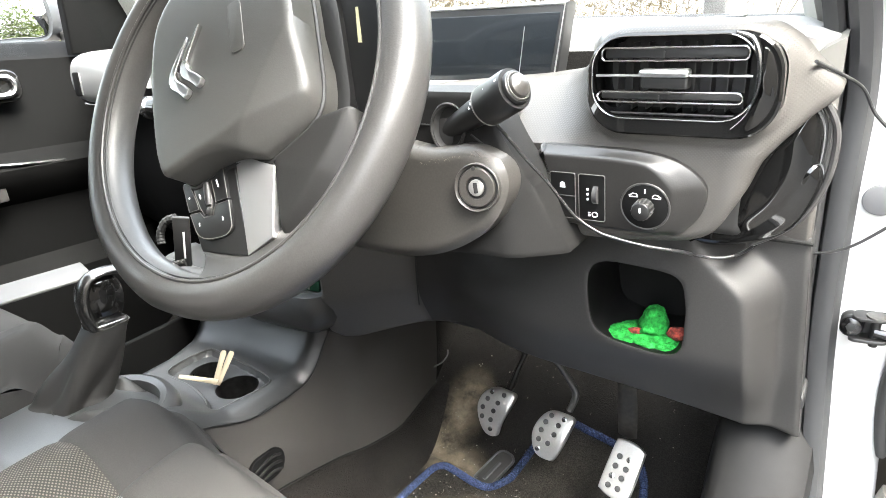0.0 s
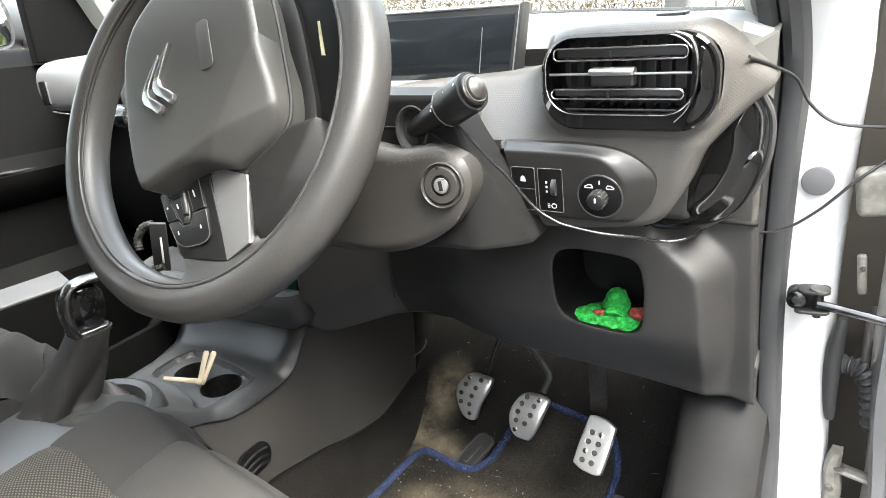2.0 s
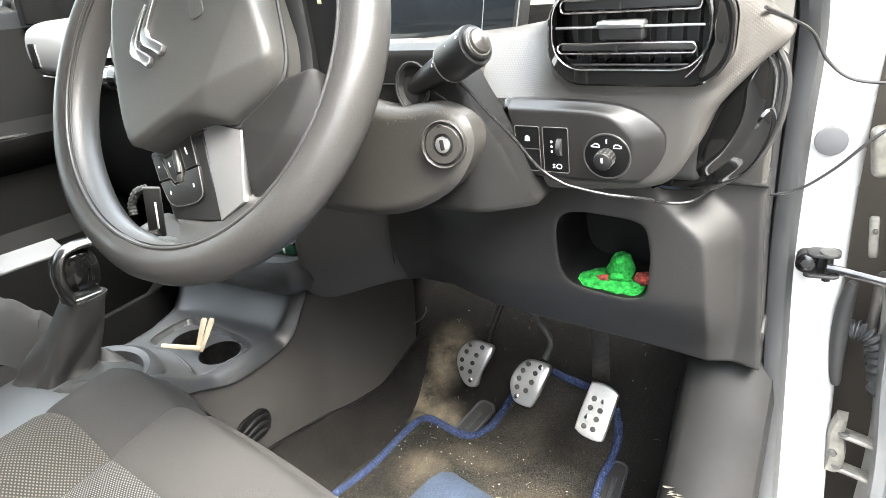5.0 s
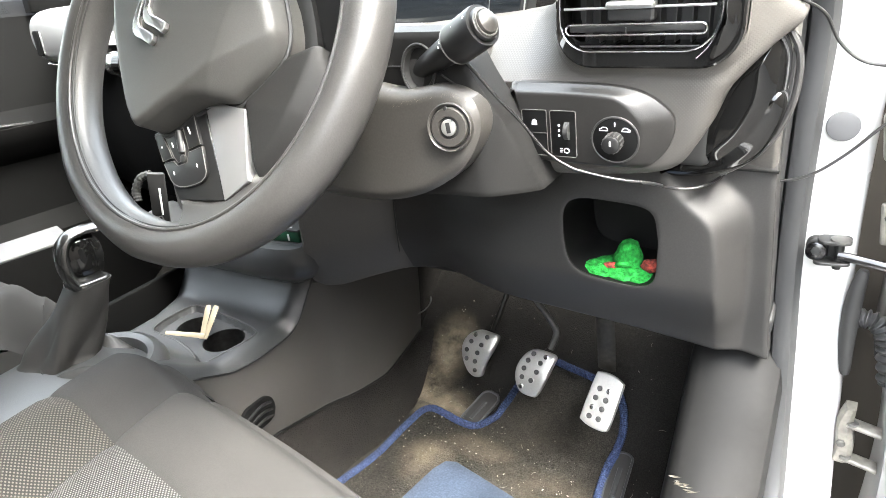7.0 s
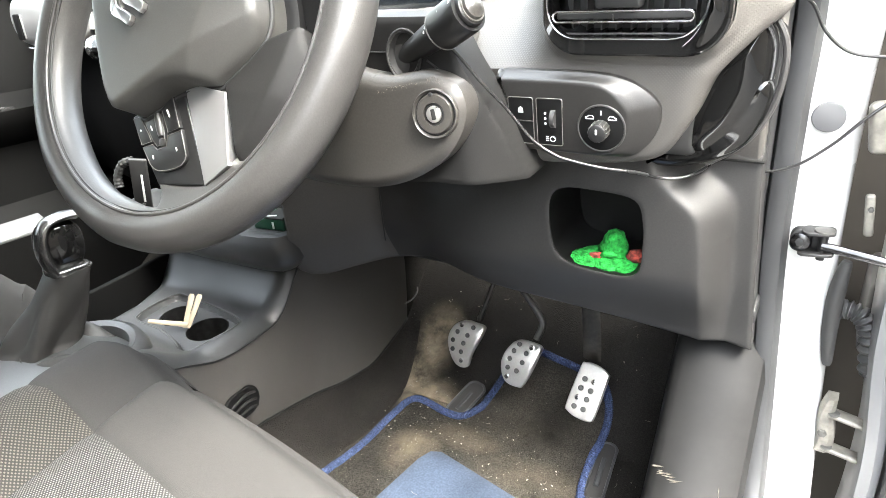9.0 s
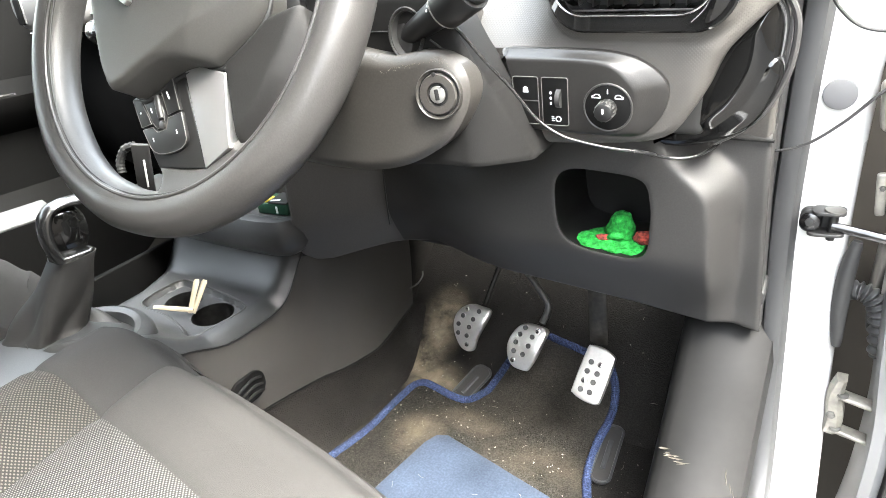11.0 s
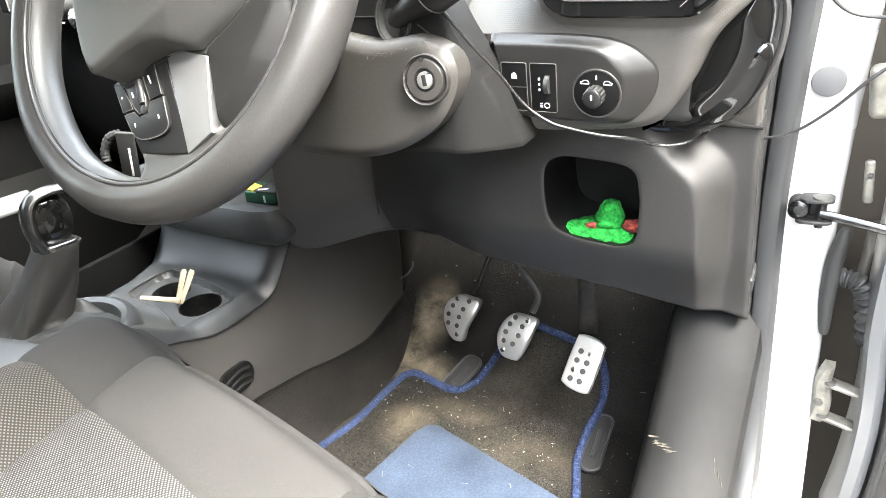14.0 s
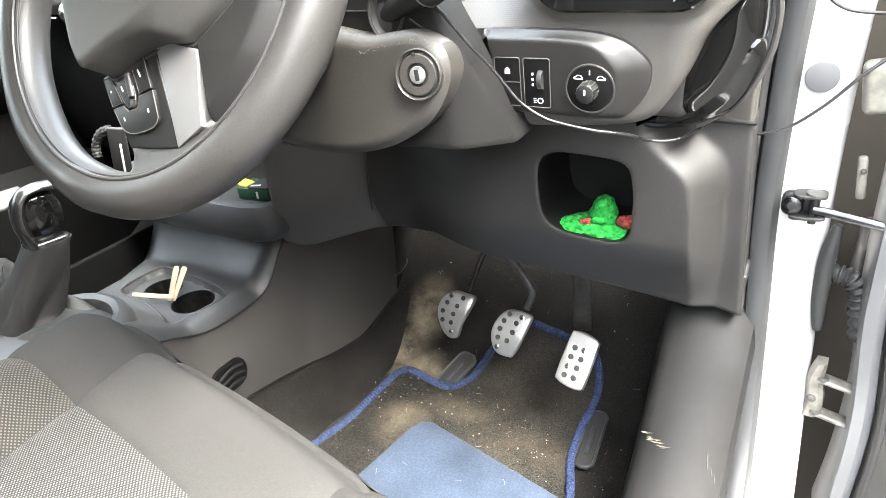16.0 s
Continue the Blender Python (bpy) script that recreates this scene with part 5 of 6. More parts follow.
def pedals():
    pedal("clutch_pedal", (0.326, 0.806, 0.470), 0.42,
          [(-0.004, 0.0318), (0.016, 0.0315), (0.033, 0.0275), (0.0305, 0.008), (0.018, -0.0237), (0.011, -0.0455), (-0.002, -0.0510), (-0.015, -0.0443), (-0.026, -0.0215), (-0.029, 0.0), (-0.021, 0.0201)],
          [(-0.011, 0.0112), (0.009, 0.0089), (-0.017, -0.0045), (0.004, -0.0058), (-0.016, -0.0201), (0.001, -0.0215), (0.016, 0.0237)], [(-0.006, 0.0237), (0.001, -0.0375)],
          [(0.341, 0.842, 0.490), (0.356, 0.858, 0.54), (0.368, 0.89, 0.60), (0.365, 0.92, 0.70)], "alloy clutch pedal with black studs")
    pedal("brake_pedal", (0.436, 0.785, 0.470), 0.5,
          [(-0.005, 0.0345), (0.016, 0.0358), (0.033, 0.0319), (0.0335, 0.0190), (0.025, -0.0144), (0.014, -0.0369), (0.006, -0.0405), (-0.013, -0.0377), (-0.023, -0.0233), (-0.026, -0.0014), (-0.018, 0.0216)],
          [(-0.001, 0.0285), (-0.007, 0.0165), (0.014, 0.0166), (-0.011, 0.0028), (0.011, 0.0014), (-0.012, -0.0117), (0.004, -0.0139)], [(0.020, 0.0275), (-0.012, -0.0269)],
          [(0.4540, 0.8260, 0.4920), (0.4608, 0.8360, 0.5187), (0.4487, 0.8380, 0.5414), (0.4364, 0.8360, 0.5608), (0.4168, 0.8340, 0.5909), (0.3940, 0.8340, 0.6301)], "alloy brake pedal with black studs")
    pedal("accelerator_pedal", (0.565, 0.745, 0.474), 0.62,
          [(-0.012, 0.0478), (0.006, 0.0476), (0.0235, 0.0400), (0.0255, 0.0292), (0.0185, -0.0228), (0.012, -0.0342), (-0.009, -0.0330), (-0.0235, -0.0264), (-0.026, -0.0178), (-0.017, 0.0400)],
          [(-0.006, 0.0242), (-0.009, 0.01), (0.006, 0.0092), (0.003, -0.0042), (-0.013, -0.0178), (0.001, -0.0192)], [(0.008, 0.0228), (-0.011, -0.0042)],
          [(0.556, 0.800, 0.500), (0.557, 0.792, 0.55), (0.551, 0.80, 0.62), (0.548, 0.83, 0.72)], "long alloy accelerator pedal with black studs")


def floor_mat():
    fm = thing("floor_mat", "worn black carpet mat with blue piping and a blue heel pad", "floor mat")
    lift = 0.010
    edge = [(0.185, 0.45), (0.195, 0.55), (0.207, 0.60), (0.215, 0.645), (0.218, 0.707), (0.224, 0.755), (0.240, 0.773), (0.268, 0.771), (0.305, 0.764), (0.335, 0.766), (0.355, 0.79), (0.369, 0.825), (0.385, 0.87), (0.42, 0.902), (0.462, 0.900), (0.506, 0.894), (0.545, 0.886), (0.566, 0.862), (0.575, 0.83), (0.573, 0.80), (0.570, 0.765), (0.576, 0.70), (0.598, 0.63), (0.625, 0.50), (0.63, 0.40)]
    pts = [(p.x, p.y) for p in spline([(*q, 0) for q in edge], 6)]
    o = pts + [(0.62, 0.20), (0.17, 0.20)]
    sd = poly_sdf(o)

    def height(u, v):
        return np.interp(v, [0.74, 0.80, 0.86, 0.95], [0.32, 0.328, 0.365, 0.43]) + lift
    part("carpet", relief(sd, height, (0.15, 0.64, 0.19, 0.92), 0.006, Matrix(), 0.01, 0.0), M_MAT, fm, "dusty black carpet pile")
    path = [Vector((q.x, q.y, floor_z(q.y) + lift + 0.002)) for q in spline([(*q, 0) for q in edge], 36)]
    part("piping", sweep(path, lambda s: 0.0064 + 0.0008 * math.sin(s * 2 * math.pi * 260), 10), M_BLUE, fm, "blue stitched piping")
    pad = [(0.24, 0.20), (0.62, 0.20), (0.615, 0.600), (0.600, 0.622), (0.345, 0.680), (0.328, 0.673), (0.318, 0.650), (0.300, 0.54)]
    part("heel_pad", plate(pad, Matrix.Translation((0, 0, 0.329)), 0.004, 0.002), M_SUEDE, fm, "worn blue suede heel pad")
    # clip holes in the mat's fore edge
    for cx, cy, rz, h in ((0.325, 0.803, -17, 0.085), (0.590, 0.752, 5, 0.125)):
        f = pose(cx, cy, floor_z(cy) + 0.008, 18 if cy > 0.8 else 0, 0, rz)
        clip = part("heel_clip", plate(rrect(0.040 if h < 0.1 else 0.032, h, 0.0155, 6), f, 0.004, 0.0015), M_MID, fm, "grey moulded mat fastener")
        part("clip_rim", ring_tube(rrect(0.037 if h < 0.1 else 0.029, h - 0.003, 0.014, 6), f, 0.0022, 0.004), M_CONSOLE, clip)
        part("clip_rib", sweep([f @ Vector((0.0, -h * 0.28, 0.005)), f @ Vector((0.0, h * 0.2, 0.005))], 0.004, 8, squash=0.6), M_CONSOLE, clip)
    rng = random.Random(11)
    bm = bmesh.new()
    spots = [(0.30, 0.67, 0.05), (0.33, 0.74, 0.06), (0.46, 0.72, 0.07), (0.52, 0.64, 0.07), (0.22, 0.72, 0.06), (0.22, 0.86, 0.05), (0.60, 0.66, 0.05)]
    for k in range(640):
        if k % 3:
            cx, cy, r = spots[k % len(spots)]
            x, y = rng.gauss(cx, r), rng.gauss(cy, r)
        else:
            x, y = rng.uniform(0.19, 0.64), rng.uniform(0.5, 0.98)
        s = rng.choice((0.0004, 0.0004, 0.0005, 0.0005, 0.0006, 0.0007, 0.0009, 0.0015))
        on = floor_z(y) + (0.0125 if 0.2 < x < 0.56 and y < 0.85 else 0.004)
        if k % 21 == 0:
            w = rng.uniform(0, 6.28)
            p = [Vector((x + 0.0035 * i * math.cos(w + 0.16 * i), y + 0.0035 * i * math.sin(w + 0.16 * i), on + 0.0005)) for i in range(4)]
            sweep(p, 0.0002, 4, bm=bm)
        else:
            rbox((s * rng.uniform(0.8, 2), s, s * 0.6), pose(x, y, on, 0, 0, rng.uniform(0, 180)), 0, bm=bm)
    solo("crumbs", bm, M_CRUMB, "pale grit and crumbs scattered on the floor mat", "crumbs", kind="stuff")


# ---- seats and console ----
def seat(name, label, x0, x1, yf, z, mirror=False):
    s = thing(name, label, "car seat", "front seats")
    cx = (x0 + x1) / 2
    half = (x1 - x0) / 2

    def top(u, v):
        # u: across -1..1, v: metres back from the front edge
        side = abs(u)
        return float(z + 0.028 * smooth01((side - 0.55) / 0.25) - 0.05 * smooth01((side - 0.86) / 0.14) - 0.04 * smooth01((0.05 - v) / 0.05) ** 2 - 0.10 * max(0, v - 0.06) * (1 - 0.7 * smooth01((side - 0.5) / 0.2)))

    def front(u):
        if x0 > 0:
            return yf - 0.009 - 0.049 * u - 0.018 * u * u - 0.04 * abs(u) ** 8
        return yf + 0.008 - 0.085 * abs(u) ** 5

    def panel(u0, u1, v0, v1, nu=16, nv=16, up=0.0):
        rows = []
        for j in range(nv + 1):
            v = v0 + (v1 - v0) * j / nv
            row = []
            for i in range(nu + 1):
                u = u0 + (u1 - u0) * i / nu
                e = min(i, nu - i) / nu * (u1 - u0) * half
                f = min(j, nv - j) / nv * (v1 - v0)
                dip = 0.004 * (math.exp(-(e / 0.006)) * (0 < i < nu or abs(u) < 0.99) + math.exp(-(f / 0.006)) * (v > 0.01))
                row.append(Vector((cx + u * half, front(u) - v, top(u, v) + up - dip)))
            rows.append(row)
        return loft(rows, False, False)
    a = 0.55
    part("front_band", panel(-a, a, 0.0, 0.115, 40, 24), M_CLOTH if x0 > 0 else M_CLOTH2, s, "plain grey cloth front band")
    part("insert", panel(-a, a, 0.115, 0.50, 40, 30), M_WEAVE, s, "light dotted weave insert")
    for u0, u1 in ((-1, -a), (a, 1)):
        # darker tone on the driver's inboard bolster and on both passenger bolsters
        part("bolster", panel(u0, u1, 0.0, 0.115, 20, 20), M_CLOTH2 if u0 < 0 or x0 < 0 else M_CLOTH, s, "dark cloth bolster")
        part("bolster_panel", panel(u0, u1, 0.115, 0.50, 20, 30), M_WEAVE2, s, "brown dotted weave panel")
    rows = []
    for dz, dy in ((0.0, 0.0), (-0.02, 0.012), (-0.05, 0.018), (-0.09, 0.012), (-0.14, -0.01), (-0.2, -0.04)):
        rows.append([Vector((cx + u * half, front(u) + dy, top(u, 0.0) + dz)) for u in np.linspace(-1, 1, 40)])
    part("front_face", loft(rows, False, False), M_CLOTH if x0 > 0 else M_CLOTH2, s)
    for u in (-1, 1):
        rows = [[Vector((cx + u * (half + 0.008 * math.sin(k * 0.7)), front(u) - v, top(u, v) - 0.035 * k)) for v in np.linspace(0, 0.5, 20)] for k in range(6)]
        part("side_valance", loft(rows, False, False), M_CLOTH2, s)
    part("base", rbox((half * 1.8, 0.42, 0.14), pose(cx, yf - 0.28, z - 0.19), 0.02), M_BLACK, s)
    part("runner", rbox((half * 1.6, 0.40, 0.14), pose(cx, yf - 0.28, 0.39), 0.005), M_BLACK, s)
    part("backrest", rbox((half * 1.9, 0.14, 0.62), pose(cx, yf - 0.60, z + 0.26, 18, 0, 0), 0.05, 5), M_CLOTH2, s)
    return s


def console():
    c = thing("centre_console", "dark grey plastic centre console with two cup holders", "console")
    # upper moulding with cup holder well
    out = [(-0.09, 0.20), (0.075, 0.20), (0.125, 0.30), (0.144, 0.40), (0.149, 0.48), (0.152, 0.56), (0.157, 0.62), (0.168, 0.70), (-0.14, 0.70), (-0.115, 0.58), (-0.09, 0.5)]
    cups = [(0.077, 0.506, 0.0305), (0.004, 0.514, 0.0285)]
    so = poly_sdf(out)

    def sdf(u, v):
        d = so(u, v)
        for x, y, r in cups:
            d = np.maximum(d, r - np.hypot(u - x, v - y))
        return d
    well = poly_sdf([(p.x, p.y) for p in spline([(-0.040, 0.475, 0), (0.02, 0.468, 0), (0.072, 0.455, 0), (0.100, 0.441, 0), (0.112, 0.446, 0), (0.119, 0.48, 0), (0.125, 0.520, 0), (0.114, 0.535, 0), (0.06, 0.545, 0), (0.0, 0.549, 0), (-0.04, 0.545, 0)], 5, True)])

    def height(u, v):
        rise = 0.10 * smooth01((v - 0.555) / 0.11)
        rear = 0.045 * smooth01((0.455 - v) / 0.09)
        return 0.618 + rise + rear - 0.010 * smooth01(-well(u, v) / 0.0050)
    rim = [(p.x, p.y) for p in spline([(-0.040, 0.475, 0), (0.02, 0.468, 0), (0.072, 0.455, 0), (0.100, 0.441, 0), (0.112, 0.446, 0), (0.119, 0.48, 0), (0.125, 0.520, 0), (0.114, 0.535, 0), (0.06, 0.545, 0), (0.0, 0.549, 0), (-0.04, 0.545, 0)], 5, True)]
    part("well_rim", ring_tube(rim, Matrix.Translation((0, 0, 0.6172)), 0.0018), M_MID, c)
    part("upper_moulding", relief(sdf, height, (-0.15, 0.20, 0.20, 0.705), 0.0024, Matrix(), 0.012, 0.030, so), M_CONSOLE, c, "dark grey moulding round the cup holders")
    for x, y, r in cups:
        rings = [[(x + q * math.cos(a), y + q * math.sin(a), z) for a in np.linspace(0, 2 * math.pi, 30, endpoint=False)] for q, z in ((r, 0.607), (r - 0.001, 0.58), (r - 0.003, 0.545))]
        b = loft(rings, True, False)
        b.faces.new([b.verts.new(p) for p in rings[-1]])
        part("cup_holder", b, M_CUP, c, "black cup holder")
    # tunnel side
    top = [(0.105, 0.25, 0.646), (0.125, 0.30, 0.646), (0.1435, 0.40, 0.628), (0.1485, 0.465, 0.602), (0.1515, 0.54, 0.599), (0.1535, 0.58, 0.610), (0.157, 0.62, 0.66), (0.168, 0.67, 0.71), (0.17, 0.76, 0.72), (0.165, 0.84, 0.72), (0.16, 0.885, 0.70)]
    pts = spline(top, 5)
    part("seam_line", sweep([p + Vector((0.0012, 0, 0.001)) for p in pts if p.y < 0.66], 0.0016, 6), M_STALK, c)
    hem = lambda y: float(np.interp(y, [0.25, 0.51, 0.63, 0.75, 0.90], [0.50, 0.458, 0.432, 0.407, 0.425]))
    rows = []
    for k in np.linspace(0, 1, 12):
        rows.append([Vector((p.x + 0.008 * math.sin(k * 3.0) - 0.006 * k, p.y, p.z * (1 - k) + hem(p.y) * k)) for p in pts])
    part("tunnel_side", loft(rows, False, False), M_TUNNEL, c, "charcoal plastic tunnel side")
    part("hem_line", sweep([r + Vector((0.001, 0, 0)) for r in rows[-1]], 0.0016, 6), M_STALK, c)
    rows = [[Vector((r.x - 0.002 + 0.004 * k + 0.030 * k * k, r.y, r.z * (1 - k) + (0.318 + 0.10 * max(0, (r.y - 0.76) / 0.12) ** 2) * k)) for r in rows[-1]] for k in np.linspace(0, 1, 8)]
    part("side_carpet", loft(rows, False, False), M_SIDECARPET, c, "dusty black carpet below the plastic")
    rows = [[Vector((0.135 - 0.01 * k, y, 0.31 * (1 - k) + 0.80 * k)) for y in np.linspace(0.84, 1.2, 8)] for k in np.linspace(0, 1, 6)]
    part("tunnel_carpet", loft(rows, False, False), M_CARPET, c, "dusty carpet on the tunnel")
    # far side of the console, its shade put into the near-black trim colour
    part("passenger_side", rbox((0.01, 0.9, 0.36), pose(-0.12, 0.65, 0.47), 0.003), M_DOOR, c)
    part("metal_hook", sweep(spline([(0.168, 0.865, 0.47), (0.180, 0.875, 0.478), (0.186, 0.885, 0.49), (0.184, 0.89, 0.498)], 5), 0.0015, 8), M_SATINGREY, c, "small bent metal hook")
    # slotted vent low on the side
    part("slot_recess", plate(rrect(0.062, 0.044, 0.020, 6), facing((0.1545, 0.472, 0.522), (1, 0, 0.05)), 0.005, 0.001), M_SPOKE, c)
    for k in range(3):
        part("slot", sweep(spline([(0.158, 0.447, 0.526 - 0.011 * k), (0.162, 0.475, 0.536 - 0.012 * k), (0.159, 0.496, 0.529 - 0.012 * k)], 5), 0.0022, 8), M_CHAR, c)
    # gear lever surround
    oval = [(0.034 + 0.076 * math.cos(a), 0.350 + 0.070 * math.sin(a)) for a in np.linspace(0, 2 * math.pi, 48, endpoint=False)]
    rings = [[Vector((*p, z)) for p in inset(oval, d)] for d, z in ((-0.012, 0.615), (-0.010, 0.645), (-0.004, 0.657), (0.004, 0.661), (0.012, 0.658), (0.015, 0.648), (0.016, 0.62))]
    part("gaiter_ring", loft(rings, True, False), M_CONSOLE, c, "smooth oval gaiter surround")
    part("rear_tunnel", rbox((0.20, 0.8, 0.26), pose(0.015, -0.20, 0.49), 0.02), M_DARK, c)


def gear_lever():
    g = thing("gear_lever", "gear lever with soft dark gaiter and silver-framed black knob", "gear lever")
    rings = []
    base, top = Vector((-0.030, 0.318, 0.628)), Vector((0.014, 0.383, 0.757))
    for i in range(34):
        s = i / 33
        c = base.lerp(top, s)
        wide = 0.0245 + 0.017 * (1 - s) ** 0.9 + 0.022 * max(0, 0.28 - s) / 0.28
        ring = []
        for j in range(88):
            a = 2 * math.pi * j / 88
            w = math.sin(math.pi * min(1, 0.12 + s * 0.88)) ** 0.6
            sq = (abs(math.cos(a)) ** 4.5 + abs(math.sin(a)) ** 4.5) ** (-1 / 4.5)
            crease = 0.7 * abs(math.sin(1.5 * a + 0.5 + 1.1 * s)) ** 0.8 + 0.45 * abs(math.sin(2.0 * a - 2.6 * s + 0.9)) - 0.6
            fold = 1 + 0.30 * crease * w + 0.05 * math.sin(7 * a - 5 * s + 0.7) * w * (1 - s) + 0.06 * math.sin(3 * a + 7 * s) * w
            ring.append(c + Vector((0.90 * wide * fold * sq * math.cos(a), 0.98 * wide * fold * sq * math.sin(a), 0.005 * math.sin(3 * a + 6 * s) * w)))
        rings.append(ring)
    part("gaiter", loft(rings), M_SKIN, g, "creased soft gaiter")
    skirt = []
    for s in np.linspace(0, 1, 9):
        ring = []
        for j in range(56):
            a = 2 * math.pi * j / 56
            o = Vector((0.034 + 0.061 * math.cos(a), 0.350 + 0.057 * math.sin(a), 0.640))
            q = Vector((-0.012 + 0.03 * math.cos(a), 0.335 + 0.036 * math.sin(a), 0.655))
            p = o.lerp(q, s)
            p.z += 0.022 * math.sin(math.pi * s) * (0.6 + 0.5 * math.sin(3 * a + 1.0 + 3 * s))
            ring.append(p)
        skirt.append(ring)
    part("gaiter_skirt", loft(skirt, True, False), M_SKIRT, g, "soft crumpled lower gaiter")
    part("collar", plate(rrect(0.042, 0.048, 0.012, 5), pose(0.014, 0.382, 0.7545, -6, 0, 0), 0.008, 0.003), M_FRAME, g, "dark metal collar under the knob")
    m = pose(0.010, 0.385, 0.788) @ pose(0, 0, 0, -6, 0, 0)
    knob = bmesh.new()
    bmesh.ops.create_uvsphere(knob, u_segments=24, v_segments=16, radius=1)
    for v in knob.verts:
        v.co = Vector([math.copysign(abs(q) ** 0.8, q) for q in v.co])
    knob.transform(m @ Matrix.Diagonal((0.021, 0.028, 0.034, 1)))
    part("knob", knob, M_GLOSS, g, "glossy black knob")
    ringp = spline([m @ Vector((x, y, z)) for x, y, z in ((0.012, 0.022, 0.036), (0.012, 0.0, 0.037), (0.012, -0.018, 0.031), (0.012, -0.027, 0.012), (0.012, -0.026, -0.012), (0.012, -0.018, -0.032))], 6)
    part("knob_frame", sweep(ringp, 0.0062, 12, squash=1.7, ref=(1, 0, 0)), M_FRAME, g, "satin metal frame")


def console_clutter():
    def stick(a, b, r=0.0045):
        a, b = Vector(a), Vector(b)
        return sweep([a, a.lerp(b, 0.1), a.lerp(b, 0.5), a.lerp(b, 0.93), b], lambda s: r * (0.75 + 0.45 * s) * (0.6 if s > 0.97 else 1), 8, squash=0.3, ref=(0, -0.7, 0.7))
    for a, b, r in (((0.048, 0.490, 0.612), (0.040, 0.522, 0.650), 0.0056), ((0.053, 0.492, 0.612), (0.053, 0.526, 0.650), 0.0056), ((-0.004, 0.470, 0.622), (0.055, 0.492, 0.618), 0.0036)):
        solo("wooden_stirrer", stick(a, b, r), M_WOOD, "flat pale wooden stirring stick standing in the cup holder", "stirrer", "stirrers in the cup holder")
    pack = thing("card_pack", "small dark green and black card pack lying in the tray", "pack")
    part("box", rbox((0.050, 0.036, 0.016), pose(0.160, 0.602, 0.7545, 0, 0, 8), 0.0015), M_PACK, pack)
    part("lid", rbox((0.030, 0.034, 0.003), pose(0.170, 0.602, 0.7640, 0, 0, 8), 0.0006), M_BLACK, pack, "black lid")
    part("lid_print", rbox((0.014, 0.004, 0.0006), pose(0.166, 0.590, 0.7660, 0, 0, 25), 0.0001), M_ICON, pack)
    part("side_print", rbox((0.003, 0.0008, 0.010), pose(0.171, 0.5840, 0.7545, 0, 0, 8), 0.0001), M_ICON, pack)
    solo("yellow_card", rbox((0.024, 0.016, 0.003), pose(0.142, 0.595, 0.7640, 4, 0, -12), 0.0005), M_YELLOW, "small yellow card lying on the green pack", "card")
    teal = thing("teal_pack", "small teal and black pack leaning in the tray", "pack")
    part("case", rbox((0.044, 0.010, 0.058), pose(0.153, 0.632, 0.776, -10, 0, 0), 0.004), M_BLACK, teal)
    part("front_print", rbox((0.026, 0.0012, 0.016), pose(0.150, 0.6262, 0.785, -10, 0, 0), 0.0003), M_TEAL, teal, "teal print with a white edge")

